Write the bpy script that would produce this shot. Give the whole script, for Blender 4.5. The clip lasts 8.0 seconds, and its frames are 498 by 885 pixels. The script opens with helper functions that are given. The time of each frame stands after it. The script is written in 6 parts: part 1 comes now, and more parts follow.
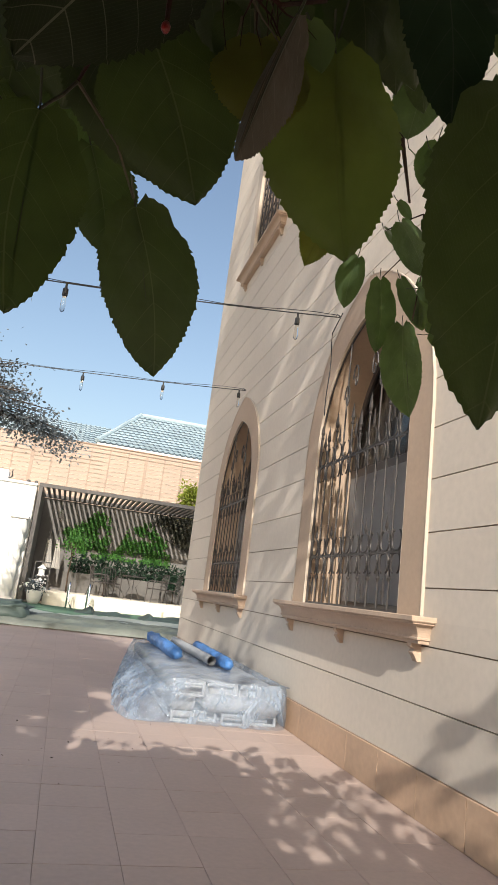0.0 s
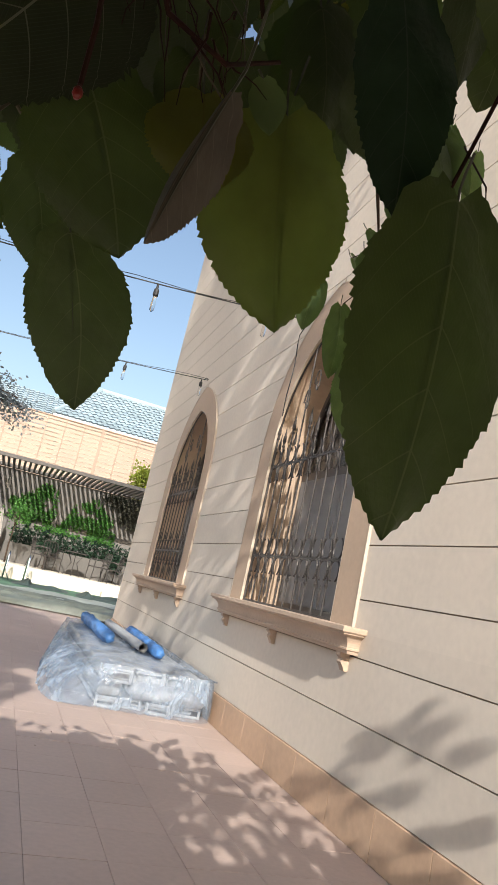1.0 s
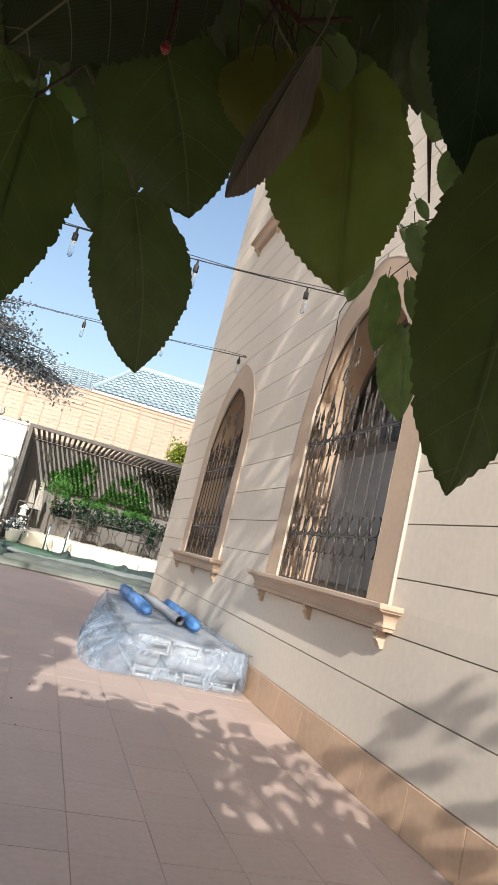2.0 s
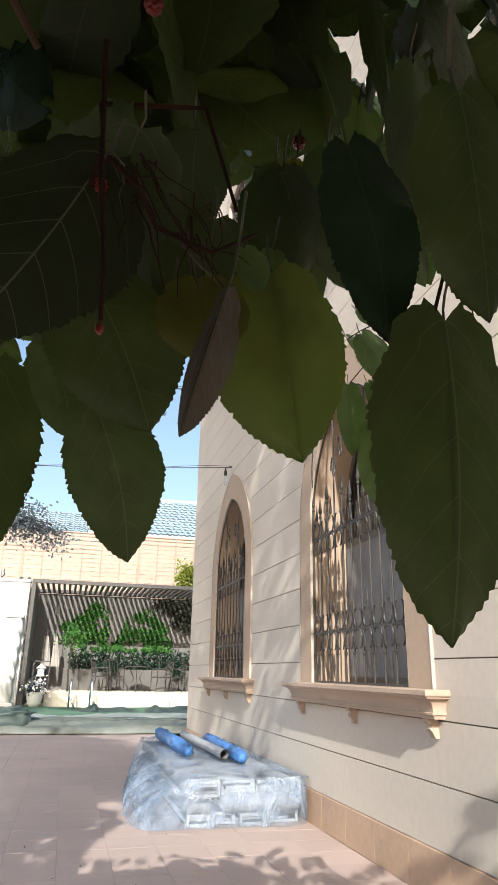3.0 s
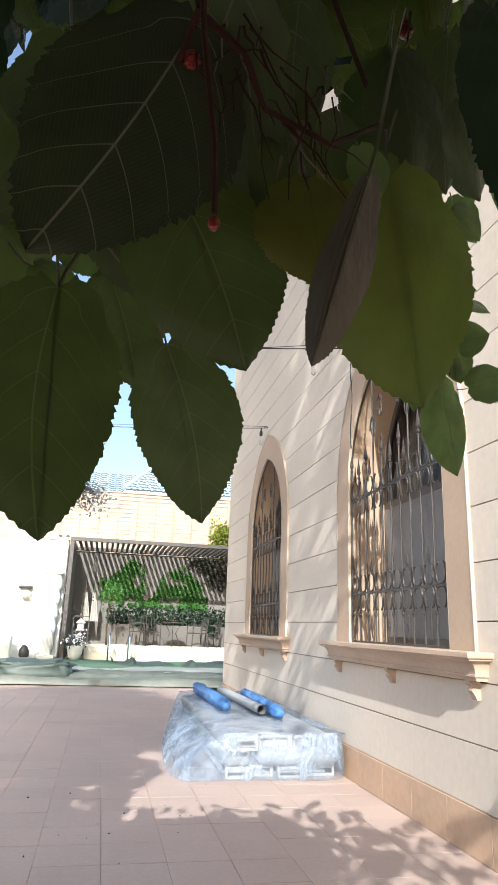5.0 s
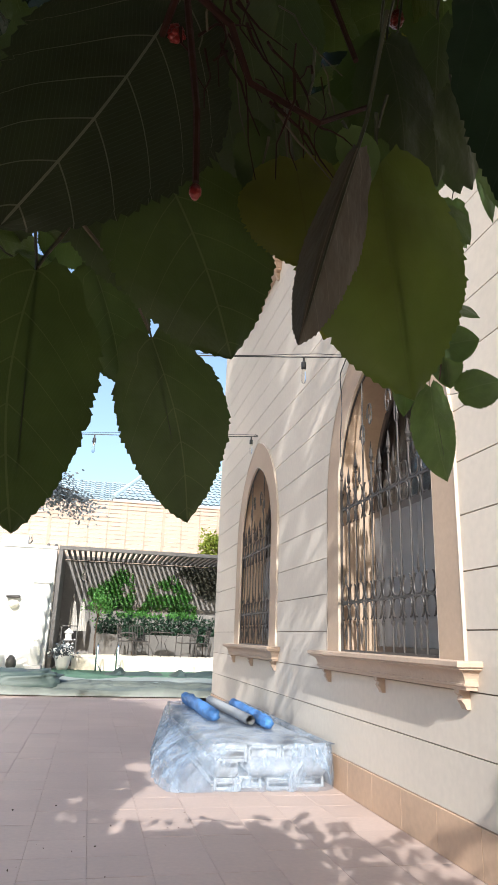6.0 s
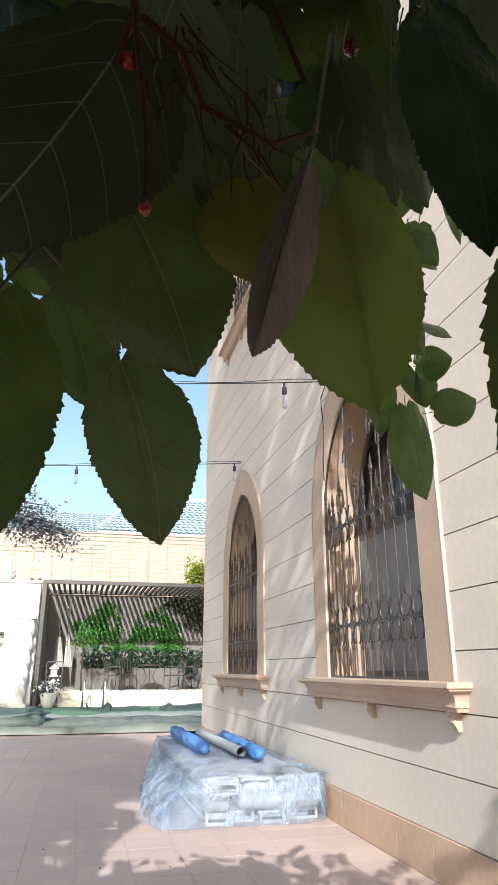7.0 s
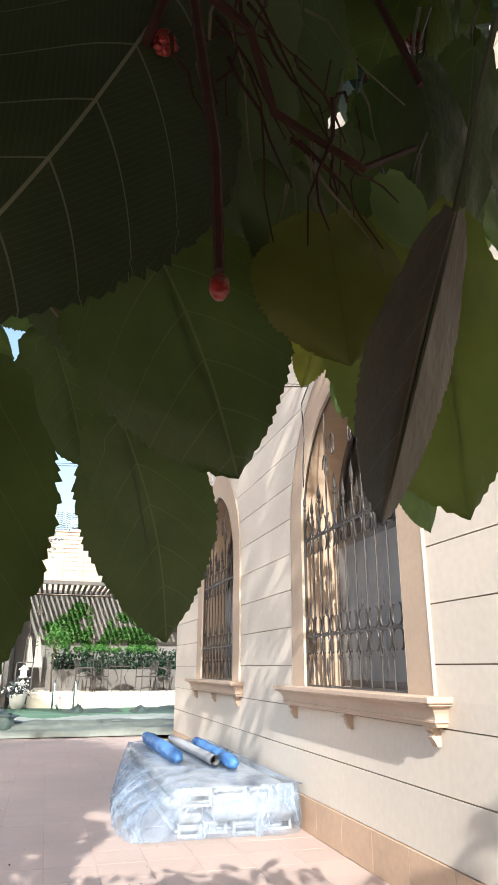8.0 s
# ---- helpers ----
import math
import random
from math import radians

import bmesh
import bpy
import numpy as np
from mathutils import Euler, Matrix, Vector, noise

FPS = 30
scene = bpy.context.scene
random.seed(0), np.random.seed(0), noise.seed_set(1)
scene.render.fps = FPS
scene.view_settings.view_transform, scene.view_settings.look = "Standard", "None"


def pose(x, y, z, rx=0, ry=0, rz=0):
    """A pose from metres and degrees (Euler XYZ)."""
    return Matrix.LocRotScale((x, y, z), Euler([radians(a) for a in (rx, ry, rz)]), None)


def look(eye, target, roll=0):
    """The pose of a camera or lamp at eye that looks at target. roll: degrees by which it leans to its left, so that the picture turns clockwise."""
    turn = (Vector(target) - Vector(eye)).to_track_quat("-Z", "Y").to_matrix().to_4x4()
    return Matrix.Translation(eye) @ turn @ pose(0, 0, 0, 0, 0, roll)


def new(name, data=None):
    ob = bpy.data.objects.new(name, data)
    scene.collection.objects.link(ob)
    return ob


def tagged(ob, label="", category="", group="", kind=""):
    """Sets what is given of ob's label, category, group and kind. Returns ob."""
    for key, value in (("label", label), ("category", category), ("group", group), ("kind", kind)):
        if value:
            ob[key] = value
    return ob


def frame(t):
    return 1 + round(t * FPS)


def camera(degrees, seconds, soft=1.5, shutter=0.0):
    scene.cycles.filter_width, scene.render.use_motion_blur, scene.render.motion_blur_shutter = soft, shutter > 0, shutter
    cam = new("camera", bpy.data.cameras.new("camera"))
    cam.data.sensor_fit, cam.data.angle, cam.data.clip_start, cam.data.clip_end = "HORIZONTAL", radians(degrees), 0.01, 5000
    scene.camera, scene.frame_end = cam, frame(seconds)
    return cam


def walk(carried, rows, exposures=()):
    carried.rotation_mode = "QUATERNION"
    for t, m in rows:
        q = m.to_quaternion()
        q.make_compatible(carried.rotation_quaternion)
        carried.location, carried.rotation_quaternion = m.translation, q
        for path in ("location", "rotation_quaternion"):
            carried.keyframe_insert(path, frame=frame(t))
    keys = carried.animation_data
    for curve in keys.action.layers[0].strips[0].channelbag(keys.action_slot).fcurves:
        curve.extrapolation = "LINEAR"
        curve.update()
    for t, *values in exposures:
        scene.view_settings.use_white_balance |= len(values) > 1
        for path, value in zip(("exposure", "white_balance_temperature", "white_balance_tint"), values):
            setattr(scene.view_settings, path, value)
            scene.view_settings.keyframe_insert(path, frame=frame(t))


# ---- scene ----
cam = camera(41.5, 8.0, soft=1.2)
PATH = [
    (0, (-1.883, -0.026, 0.964), (-1.412, 1.864, 1.418), 7.1),
    (0.3, (-1.888, -0.023, 0.98), (-1.464, 1.864, 1.483), 9.3),
    (0.5, (-1.89, -0.023, 0.991), (-1.448, 1.864, 1.483), 10.4),
    (1, (-1.863, -0.024, 1.017), (-1.266, 1.833, 1.46), 12.6),
    (1.5, (-1.867, -0.026, 1.015), (-1.336, 1.862, 1.409), 13.2),
    (1.7, (-1.876, -0.027, 1.001), (-1.361, 1.872, 1.355), 14.0),
    (2.8, (-1.876, -0.018, 1.026), (-1.403, 1.872, 1.478), 7.4),
    (3, (-1.882, -0.049, 1.041), (-1.407, 1.779, 1.701), 1.1),
    (3.2, (-1.883, -0.032, 1.048), (-1.382, 1.772, 1.755), -0.5),
    (3.5, (-1.904, -0.004, 1.06), (-1.473, 1.797, 1.815), -0.3),
    (3.8, (-1.908, 0.006, 1.06), (-1.577, 1.84, 1.753), -0.2),
    (4, (-1.91, 0.012, 1.059), (-1.556, 1.854, 1.755), 0.3),
    (4.5, (-1.909, 0.017, 1.053), (-1.534, 1.873, 1.696), 1.7),
    (5, (-1.904, 0.015, 1.05), (-1.515, 1.9, 1.594), 2.0),
    (6.3, (-1.894, 0.029, 1.045), (-1.46, 1.886, 1.648), 1.6),
    (6.5, (-1.89, 0.026, 1.048), (-1.426, 1.862, 1.692), 0.6),
    (7, (-1.891, 0.026, 1.041), (-1.434, 1.861, 1.691), -0.1),
    (7.5, (-1.884, 0.066, 1.067), (-1.354, 1.887, 1.701), -2.0),
    (7.8, (-1.892, 0.082, 1.086), (-1.35, 1.891, 1.758), -1.6),
    (8, (-1.904, 0.091, 1.105), (-1.376, 1.908, 1.754), 0.2),
]
EXPOSURES = [(0, 0.4, 6700, 10), (0.5, 0.43, 6650, 10), (1.0, 0.58, 6600, 10), (1.5, 0.6, 6600, 10), (3.0, 0.72, 6350, 9), (3.5, 1.08, 6300, 9), (4.0, 1.17, 6300, 9), (5.0, 0.98, 6250, 9), (6.5, 0.84, 6120, 9), (7.0, 0.84, 6120, 9), (7.5, 0.78, 6150, 9), (8.0, 1.15, 6300, 9)]
walk(cam, [(t, look(eye, target, roll)) for t, eye, target, roll in PATH], EXPOSURES)
# ---- world, sun ----
SUN_WAY = Vector((0.20, 0.846, -0.496)).normalized()
world = bpy.data.worlds.new("sky")
scene.world = world
world.use_nodes = True
wn = world.node_tree
sky = wn.nodes.new("ShaderNodeTexSky")
sky.sky_type = "NISHITA"
sky.sun_disc = False
sky.sun_elevation = math.asin(-SUN_WAY.z)
sky.sun_rotation = math.atan2(-SUN_WAY.x, -SUN_WAY.y)
sky.dust_density = 3.4
sky.air_density = 1.2
sky.ozone_density = 1.0
wn.links.new(sky.outputs[0], wn.nodes["Background"].inputs[0])
wn.nodes["Background"].inputs[1].default_value = 0.15
sun = new("sun", bpy.data.lights.new("sun", "SUN"))
sun.data.energy = 4.3
sun.data.angle = radians(0.5)
sun.data.color = (1.0, 0.96, 0.90)
sun.matrix_world = look(Vector((0, 0, 12)) - SUN_WAY * 20, Vector((0, 0, 12)))

# ---- materials ----
def nodes_of(m):
    m.use_nodes = True
    return m.node_tree.nodes, m.node_tree.links


def surface(name, colour, rough=0.7, vary=0.15, coarse=1.2, fine=25.0, bump=0.15, tint=0.0, metal=0.0, second=None, spec=0.5, island=False):
    """Noise at two scales in world metres, a tint by object, and a fine relief."""
    m = bpy.data.materials.new(name)
    n, l = nodes_of(m)
    p = n["Principled BSDF"]
    geo = n.new("ShaderNodeNewGeometry")
    a = n.new("ShaderNodeTexNoise")
    a.inputs["Scale"].default_value, a.inputs["Detail"].default_value = coarse, 6
    b = n.new("ShaderNodeTexNoise")
    b.inputs["Scale"].default_value, b.inputs["Detail"].default_value = fine, 4
    for t in (a, b):
        l.new(geo.outputs["Position"], t.inputs["Vector"])
    mix = n.new("ShaderNodeMix")
    mix.data_type = "RGBA"
    dark = second or tuple(c * (1 - 2.2 * vary) for c in colour)
    lite = tuple(min(1, c * (1 + vary)) for c in colour)
    mix.inputs["A"].default_value, mix.inputs["B"].default_value = (*dark, 1), (*lite, 1)
    ramp = n.new("ShaderNodeValToRGB")
    ramp.color_ramp.elements[0].position, ramp.color_ramp.elements[1].position = 0.3, 0.68
    add = n.new("ShaderNodeMath")
    add.operation = "MULTIPLY_ADD"
    add.inputs[1].default_value, add.inputs[2].default_value = 0.4, 0.0
    l.new(b.outputs["Fac"], add.inputs[0])
    add2 = n.new("ShaderNodeMath")
    add2.operation = "MULTIPLY_ADD"
    add2.inputs[1].default_value = 0.6
    l.new(a.outputs["Fac"], add2.inputs[0])
    l.new(add.outputs[0], add2.inputs[2])
    l.new(add2.outputs[0], ramp.inputs[0])
    l.new(ramp.outputs[0], mix.inputs["Factor"])
    out = mix.outputs["Result"]
    if tint:
        hsv = n.new("ShaderNodeHueSaturation")
        rng = n.new("ShaderNodeMapRange")
        rng.inputs["To Min"].default_value, rng.inputs["To Max"].default_value = 1 - tint, 1 + tint
        if island:
            l.new(geo.outputs["Random Per Island"], rng.inputs["Value"])
        else:
            info = n.new("ShaderNodeObjectInfo")
            l.new(info.outputs["Random"], rng.inputs["Value"])
        l.new(rng.outputs[0], hsv.inputs["Value"])
        l.new(out, hsv.inputs["Color"])
        out = hsv.outputs[0]
    l.new(out, p.inputs["Base Color"])
    rr = n.new("ShaderNodeMapRange")
    rr.inputs["To Min"].default_value, rr.inputs["To Max"].default_value = max(0.02, rough - 0.12), min(1, rough + 0.1)
    l.new(b.outputs["Fac"], rr.inputs["Value"])
    l.new(rr.outputs[0], p.inputs["Roughness"])
    p.inputs["Metallic"].default_value = metal
    p.inputs["Specular IOR Level"].default_value = spec
    if bump:
        bp = n.new("ShaderNodeBump")
        bp.inputs["Strength"].default_value, bp.inputs["Distance"].default_value = bump, 0.004
        l.new(b.outputs["Fac"], bp.inputs["Height"])
        l.new(bp.outputs[0], p.inputs["Normal"])
    return m


def leaf_surface(name, green, through_colour, vein, share=0.4, rough=0.45, veins=True):
    """A leaf: veins laid out by its own u and v, a little gloss, and light that comes through."""
    m = bpy.data.materials.new(name)
    n, l = nodes_of(m)
    p, out = n["Principled BSDF"], n["Material Output"]
    geo = n.new("ShaderNodeNewGeometry")
    noise_ = n.new("ShaderNodeTexNoise")
    noise_.inputs["Scale"].default_value, noise_.inputs["Detail"].default_value = 38, 6
    l.new(geo.outputs["Position"], noise_.inputs["Vector"])
    base = n.new("ShaderNodeMix")
    base.data_type = "RGBA"
    base.inputs["A"].default_value = (*[c * 0.45 for c in green], 1)
    base.inputs["B"].default_value = (*[c * 1.6 for c in green], 1)
    l.new(noise_.outputs["Fac"], base.inputs["Factor"])
    hsv = n.new("ShaderNodeHueSaturation")
    rng = n.new("ShaderNodeMapRange")
    rng.inputs["To Min"].default_value, rng.inputs["To Max"].default_value = 0.75, 1.25
    l.new(geo.outputs["Random Per Island"], rng.inputs["Value"])
    l.new(rng.outputs[0], hsv.inputs["Value"])
    l.new(base.outputs["Result"], hsv.inputs["Color"])
    colour = hsv.outputs[0]
    if veins:
        uv = n.new("ShaderNodeUVMap")
        sep = n.new("ShaderNodeSeparateXYZ")
        l.new(uv.outputs[0], sep.inputs[0])

        def op(kind, x, y=0.0, z=0.0):
            q = n.new("ShaderNodeMath")
            q.operation = kind
            for i, v in enumerate((x, y, z)):
                if isinstance(v, (int, float)):
                    q.inputs[i].default_value = v
                else:
                    l.new(v, q.inputs[i])
            return q.outputs[0]

        s = op("ABSOLUTE", op("SUBTRACT", sep.outputs[0], 0.5))
        mid = op("LESS_THAN", s, 0.006)
        bend = op("ADD", op("MULTIPLY", s, 0.45), op("MULTIPLY", op("MULTIPLY", s, s), 0.75))
        wave = op("FRACT", op("MULTIPLY", op("SUBTRACT", sep.outputs[1], bend), 5.5))
        side = op("LESS_THAN", wave, op("SUBTRACT", 0.036, op("MULTIPLY", s, 0.05)))
        fine = op("LESS_THAN", op("FRACT", op("MULTIPLY", op("ADD", sep.outputs[1], op("MULTIPLY", s, 1.4)), 34)), 0.12)
        mask = op("MAXIMUM", op("MAXIMUM", mid, op("MULTIPLY", side, 0.75)), op("MULTIPLY", fine, 0.12))
        vm = n.new("ShaderNodeMix")
        vm.data_type = "RGBA"
        vm.inputs["B"].default_value = (*vein, 1)
        l.new(mask, vm.inputs["Factor"])
        l.new(colour, vm.inputs["A"])
        colour = vm.outputs["Result"]
        bp = n.new("ShaderNodeBump")
        bp.inputs["Strength"].default_value, bp.inputs["Distance"].default_value = 0.5, 0.002
        l.new(mask, bp.inputs["Height"])
        soft = n.new("ShaderNodeTexNoise")
        soft.inputs["Scale"].default_value, soft.inputs["Detail"].default_value = 110, 3
        l.new(geo.outputs["Position"], soft.inputs["Vector"])
        pucker = n.new("ShaderNodeBump")
        pucker.inputs["Strength"].default_value, pucker.inputs["Distance"].default_value = 0.3, 0.004
        l.new(soft.outputs["Fac"], pucker.inputs["Height"])
        l.new(bp.outputs[0], pucker.inputs["Normal"])
        l.new(pucker.outputs[0], p.inputs["Normal"])
    l.new(colour, p.inputs["Base Color"])
    p.inputs["Roughness"].default_value = rough
    p.inputs["Specular IOR Level"].default_value = 0.28
    tr = n.new("ShaderNodeBsdfTranslucent")
    tint = n.new("ShaderNodeMix")
    tint.data_type = "RGBA"
    tint.blend_type = "MULTIPLY"
    tint.inputs["Factor"].default_value = 0.5
    tint.inputs["A"].default_value = (*through_colour, 1)
    l.new(noise_.outputs["Fac"], tint.inputs["B"])
    l.new(tint.outputs["Result"], tr.inputs["Color"])
    mixs = n.new("ShaderNodeMixShader")
    mixs.inputs[0].default_value = share
    l.new(p.outputs[0], mixs.inputs[1])
    l.new(tr.outputs[0], mixs.inputs[2])
    l.new(mixs.outputs[0], out.inputs["Surface"])
    return m


def sheet_surface(name, colour, clear, rough, spread=0.22, wrinkle=1.0):
    """Clear polythene: partly see-through, partly white and shiny."""
    m = bpy.data.materials.new(name)
    n, l = nodes_of(m)
    p, out = n["Principled BSDF"], n["Material Output"]
    p.inputs["Base Color"].default_value = (*colour, 1)
    p.inputs["Roughness"].default_value = rough
    p.inputs["Specular IOR Level"].default_value = 1.0
    geo = n.new("ShaderNodeNewGeometry")
    a = n.new("ShaderNodeTexNoise")
    a.inputs["Scale"].default_value, a.inputs["Detail"].default_value, a.inputs["Distortion"].default_value = 4.5, 4, 1.0
    l.new(geo.outputs["Position"], a.inputs["Vector"])
    b = n.new("ShaderNodeTexNoise")
    b.inputs["Scale"].default_value, b.inputs["Detail"].default_value, b.inputs["Distortion"].default_value = 20, 4, 2.6
    l.new(geo.outputs["Position"], b.inputs["Vector"])
    bp = n.new("ShaderNodeBump")
    bp.inputs["Strength"].default_value, bp.inputs["Distance"].default_value = wrinkle, 0.03
    l.new(b.outputs["Fac"], bp.inputs["Height"])
    l.new(bp.outputs[0], p.inputs["Normal"])
    tr = n.new("ShaderNodeBsdfTransparent")
    tr.inputs[0].default_value = (0.93, 0.96, 1.0, 1)
    rng = n.new("ShaderNodeMapRange")
    rng.inputs["From Min"].default_value, rng.inputs["From Max"].default_value = 0.35, 0.65
    rng.inputs["To Min"].default_value, rng.inputs["To Max"].default_value = clear - spread, clear + spread
    l.new(a.outputs["Fac"], rng.inputs["Value"])
    mixs = n.new("ShaderNodeMixShader")
    l.new(rng.outputs[0], mixs.inputs[0])
    l.new(p.outputs[0], mixs.inputs[1])
    l.new(tr.outputs[0], mixs.inputs[2])
    l.new(mixs.outputs[0], out.inputs["Surface"])
    return m


def glass_surface(name, colour, rough=0.02):
    m = bpy.data.materials.new(name)
    n, l = nodes_of(m)
    p = n["Principled BSDF"]
    p.inputs["Base Color"].default_value = (*colour, 1)
    p.inputs["Roughness"].default_value = rough
    p.inputs["Transmission Weight"].default_value = 1.0
    p.inputs["IOR"].default_value = 1.2
    return m


M_STONE = surface("stone_course", (0.60, 0.53, 0.45), 0.75, 0.06, 0.7, 22, 0.04, tint=0.03)
M_STONE_BACK = surface("stone_joint", (0.28, 0.22, 0.17), 0.9, 0.2, 2, 30, 0.3)
M_SURROUND = surface("tan_surround", (0.42, 0.31, 0.225), 0.7, 0.07, 1.3, 35, 0.1, tint=0.02)
# Upper window trim; on the arched surrounds' edges it paints in sunlight.
M_PALE_TRIM = surface("pale_trim", (0.49, 0.415, 0.34), 0.7, 0.06, 2, 35, 0.1)
M_SILL = surface("sill_stone", (0.46, 0.345, 0.26), 0.65, 0.09, 2.2, 40, 0.15)
M_BASE = surface("skirting_stone", (0.50, 0.34, 0.23), 0.55, 0.1, 1.4, 25, 0.1, tint=0.06)
M_TILE = surface("paving_tile", (0.465, 0.357, 0.307), 0.55, 0.09, 0.9, 35, 0.15, tint=0.035)
M_TILE_REST = surface("paving_tile_rest", (0.465, 0.357, 0.307), 0.55, 0.09, 0.9, 35, 0.15, tint=0.035, island=True)
M_GROUT = surface("grout", (0.435, 0.335, 0.285), 0.95, 0.2, 3, 50, 0.3)
M_SAND = surface("ground_earth", (0.42, 0.35, 0.27), 0.95, 0.15, 0.3, 8, 0.3)
M_IRON = surface("wrought_iron", (0.055, 0.047, 0.043), 0.55, 0.3, 6, 60, 0.2, metal=0.15)
M_FRAME = surface("window_frame", (0.10, 0.085, 0.078), 0.4, 0.15, 4, 40, 0.05, metal=0.3)
M_GLASS = glass_surface("window_glass", (0.55, 0.6, 0.62))
M_SCREEN = sheet_surface("fly_screen_mesh", (0.30, 0.285, 0.276), 0.31, 0.7, 0.03, 0.0)
M_CURTAIN = surface("curtain", (0.36, 0.33, 0.32), 0.9, 0.25, 2, 12, 0.2)
M_ROOM = surface("room_plaster", (0.25, 0.22, 0.2), 0.9, 0.1, 1, 10, 0)
M_WHITE = surface("white_plaster", (0.76, 0.745, 0.72), 0.8, 0.05, 0.8, 25, 0.15)
M_CREAM = surface("cream_plaster", (0.72, 0.66, 0.55), 0.8, 0.07, 0.8, 25, 0.15)
M_STEEL = surface("dark_steel", (0.075, 0.07, 0.068), 0.45, 0.15, 3, 30, 0.05, metal=0.2)
M_GREYWALL = surface("taupe_plaster", (0.165, 0.155, 0.145), 0.8, 0.1, 1, 20, 0.15)
M_PLANTER = surface("planter_plaster", (0.115, 0.108, 0.10), 0.8, 0.12, 1, 20, 0.15)
M_SLAT = surface("fence_slat", (0.33, 0.245, 0.188), 0.6, 0.06, 1.2, 20, 0.1, tint=0.04)
M_ROOF = surface("glazed_roof_tile", (0.35, 0.45, 0.50), 0.35, 0.12, 0.8, 12, 0.1, tint=0.12)
# Dark colour that paints the shade lines between roof tile courses.
M_ROOF_SHADE = surface("tile_edge_shade", (0.10, 0.14, 0.17), 0.6, 0.15, 1, 12, 0.1)
M_TARP = surface("pool_cover", (0.055, 0.08, 0.073), 0.55, 0.15, 0.8, 6, 0.3)
M_TARP_PALE = surface("pale_sheet", (0.27, 0.295, 0.27), 0.5, 0.12, 0.9, 8, 0.3)
M_COVER = surface("folded_pool_cover", (0.115, 0.132, 0.115), 0.55, 0.2, 1.1, 7, 0.3)
M_TURF = surface("artificial_turf", (0.09, 0.19, 0.12), 0.9, 0.2, 1.2, 60, 0.5)
M_BLUE = surface("blue_foam_wrap", (0.07, 0.215, 0.52), 0.55, 0.25, 7, 40, 0.6)
M_PIPE = surface("grey_pipe", (0.36, 0.37, 0.38), 0.45, 0.08, 3, 30, 0.05)
M_CRATE = surface("white_frame", (0.40, 0.41, 0.42), 0.4, 0.06, 3, 30, 0.05)
M_SHEET = sheet_surface("clear_polythene", (0.30, 0.375, 0.47), 0.56, 0.07, 0.24, 0.3)
M_PAD = surface("white_pad", (0.42, 0.43, 0.45), 0.7, 0.12, 5, 30, 0.4)
M_MATTRESS = surface("grey_mattress", (0.46, 0.455, 0.45), 0.8, 0.12, 2, 30, 0.2)
M_CHROME = surface("chrome_rail", (0.75, 0.76, 0.78), 0.18, 0.05, 4, 20, 0.0, metal=1.0)
M_CABLE = surface("black_cable", (0.02, 0.02, 0.022), 0.6, 0.2, 5, 40, 0.1)
M_BULB = glass_surface("bulb_glass", (0.95, 0.93, 0.88), 0.05)
M_BARK = surface("bark", (0.065, 0.046, 0.033), 0.9, 0.3, 6, 60, 0.8, spec=0.1)
M_TWIG = surface("red_twig", (0.034, 0.014, 0.010), 0.7, 0.25, 12, 90, 0.4, spec=0.15)
M_STALK = surface("pale_stalk", (0.10, 0.088, 0.06), 0.6, 0.2, 12, 90, 0.3, spec=0.2)
M_BERRY = surface("red_berry", (0.19, 0.014, 0.011), 0.35, 0.25, 30, 120, 0.8)
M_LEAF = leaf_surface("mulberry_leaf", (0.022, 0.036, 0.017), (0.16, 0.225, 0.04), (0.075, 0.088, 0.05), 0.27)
# Lit copy of the mulberry leaf: the light it catches is in the colour.
M_LEAF_LIT = leaf_surface("leaf_lit_tone", (0.050, 0.069, 0.022), (0.28, 0.355, 0.06), (0.05, 0.062, 0.025), 0.42)
# Lighter copy for outer sprays, with their half-sunlit look put into the colour.
M_LEAF_PART_LIT = leaf_surface("leaf_part_lit_tone", (0.045, 0.075, 0.03), (0.20, 0.30, 0.06), (0.11, 0.14, 0.07), 0.35, 0.35)
M_LEAF_YELLOW = leaf_surface("yellow_leaf", (0.055, 0.065, 0.016), (0.30, 0.30, 0.035), (0.05, 0.045, 0.015), 0.4)
M_LEAF_DRY = leaf_surface("folded_leaf", (0.072, 0.064, 0.050), (0.15, 0.13, 0.08), (0.16, 0.14, 0.11), 0.25)
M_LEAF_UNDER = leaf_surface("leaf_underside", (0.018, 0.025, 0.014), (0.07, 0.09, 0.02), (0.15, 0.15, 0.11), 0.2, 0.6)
# Brightest leaf copy: sun flecks are painted by this colour.
M_LEAF_BRIGHT = leaf_surface("leaf_sunlit_tone", (0.10, 0.16, 0.07), (0.30, 0.42, 0.10), (0.16, 0.20, 0.10), 0.4, 0.3)
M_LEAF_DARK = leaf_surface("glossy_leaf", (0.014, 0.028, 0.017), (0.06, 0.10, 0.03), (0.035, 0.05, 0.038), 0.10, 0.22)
M_IVY = leaf_surface("ivy_leaf", (0.06, 0.175, 0.04), (0.25, 0.45, 0.05), (0.2, 0.3, 0.1), 0.3, 0.4, False)
# Green taken darker to put the pergola's shade into the hedge colour.
M_HEDGE = leaf_surface("shaded_hedge_leaf", (0.014, 0.034, 0.019), (0.04, 0.07, 0.025), (0.1, 0.1, 0.1), 0.1, 0.45, False)
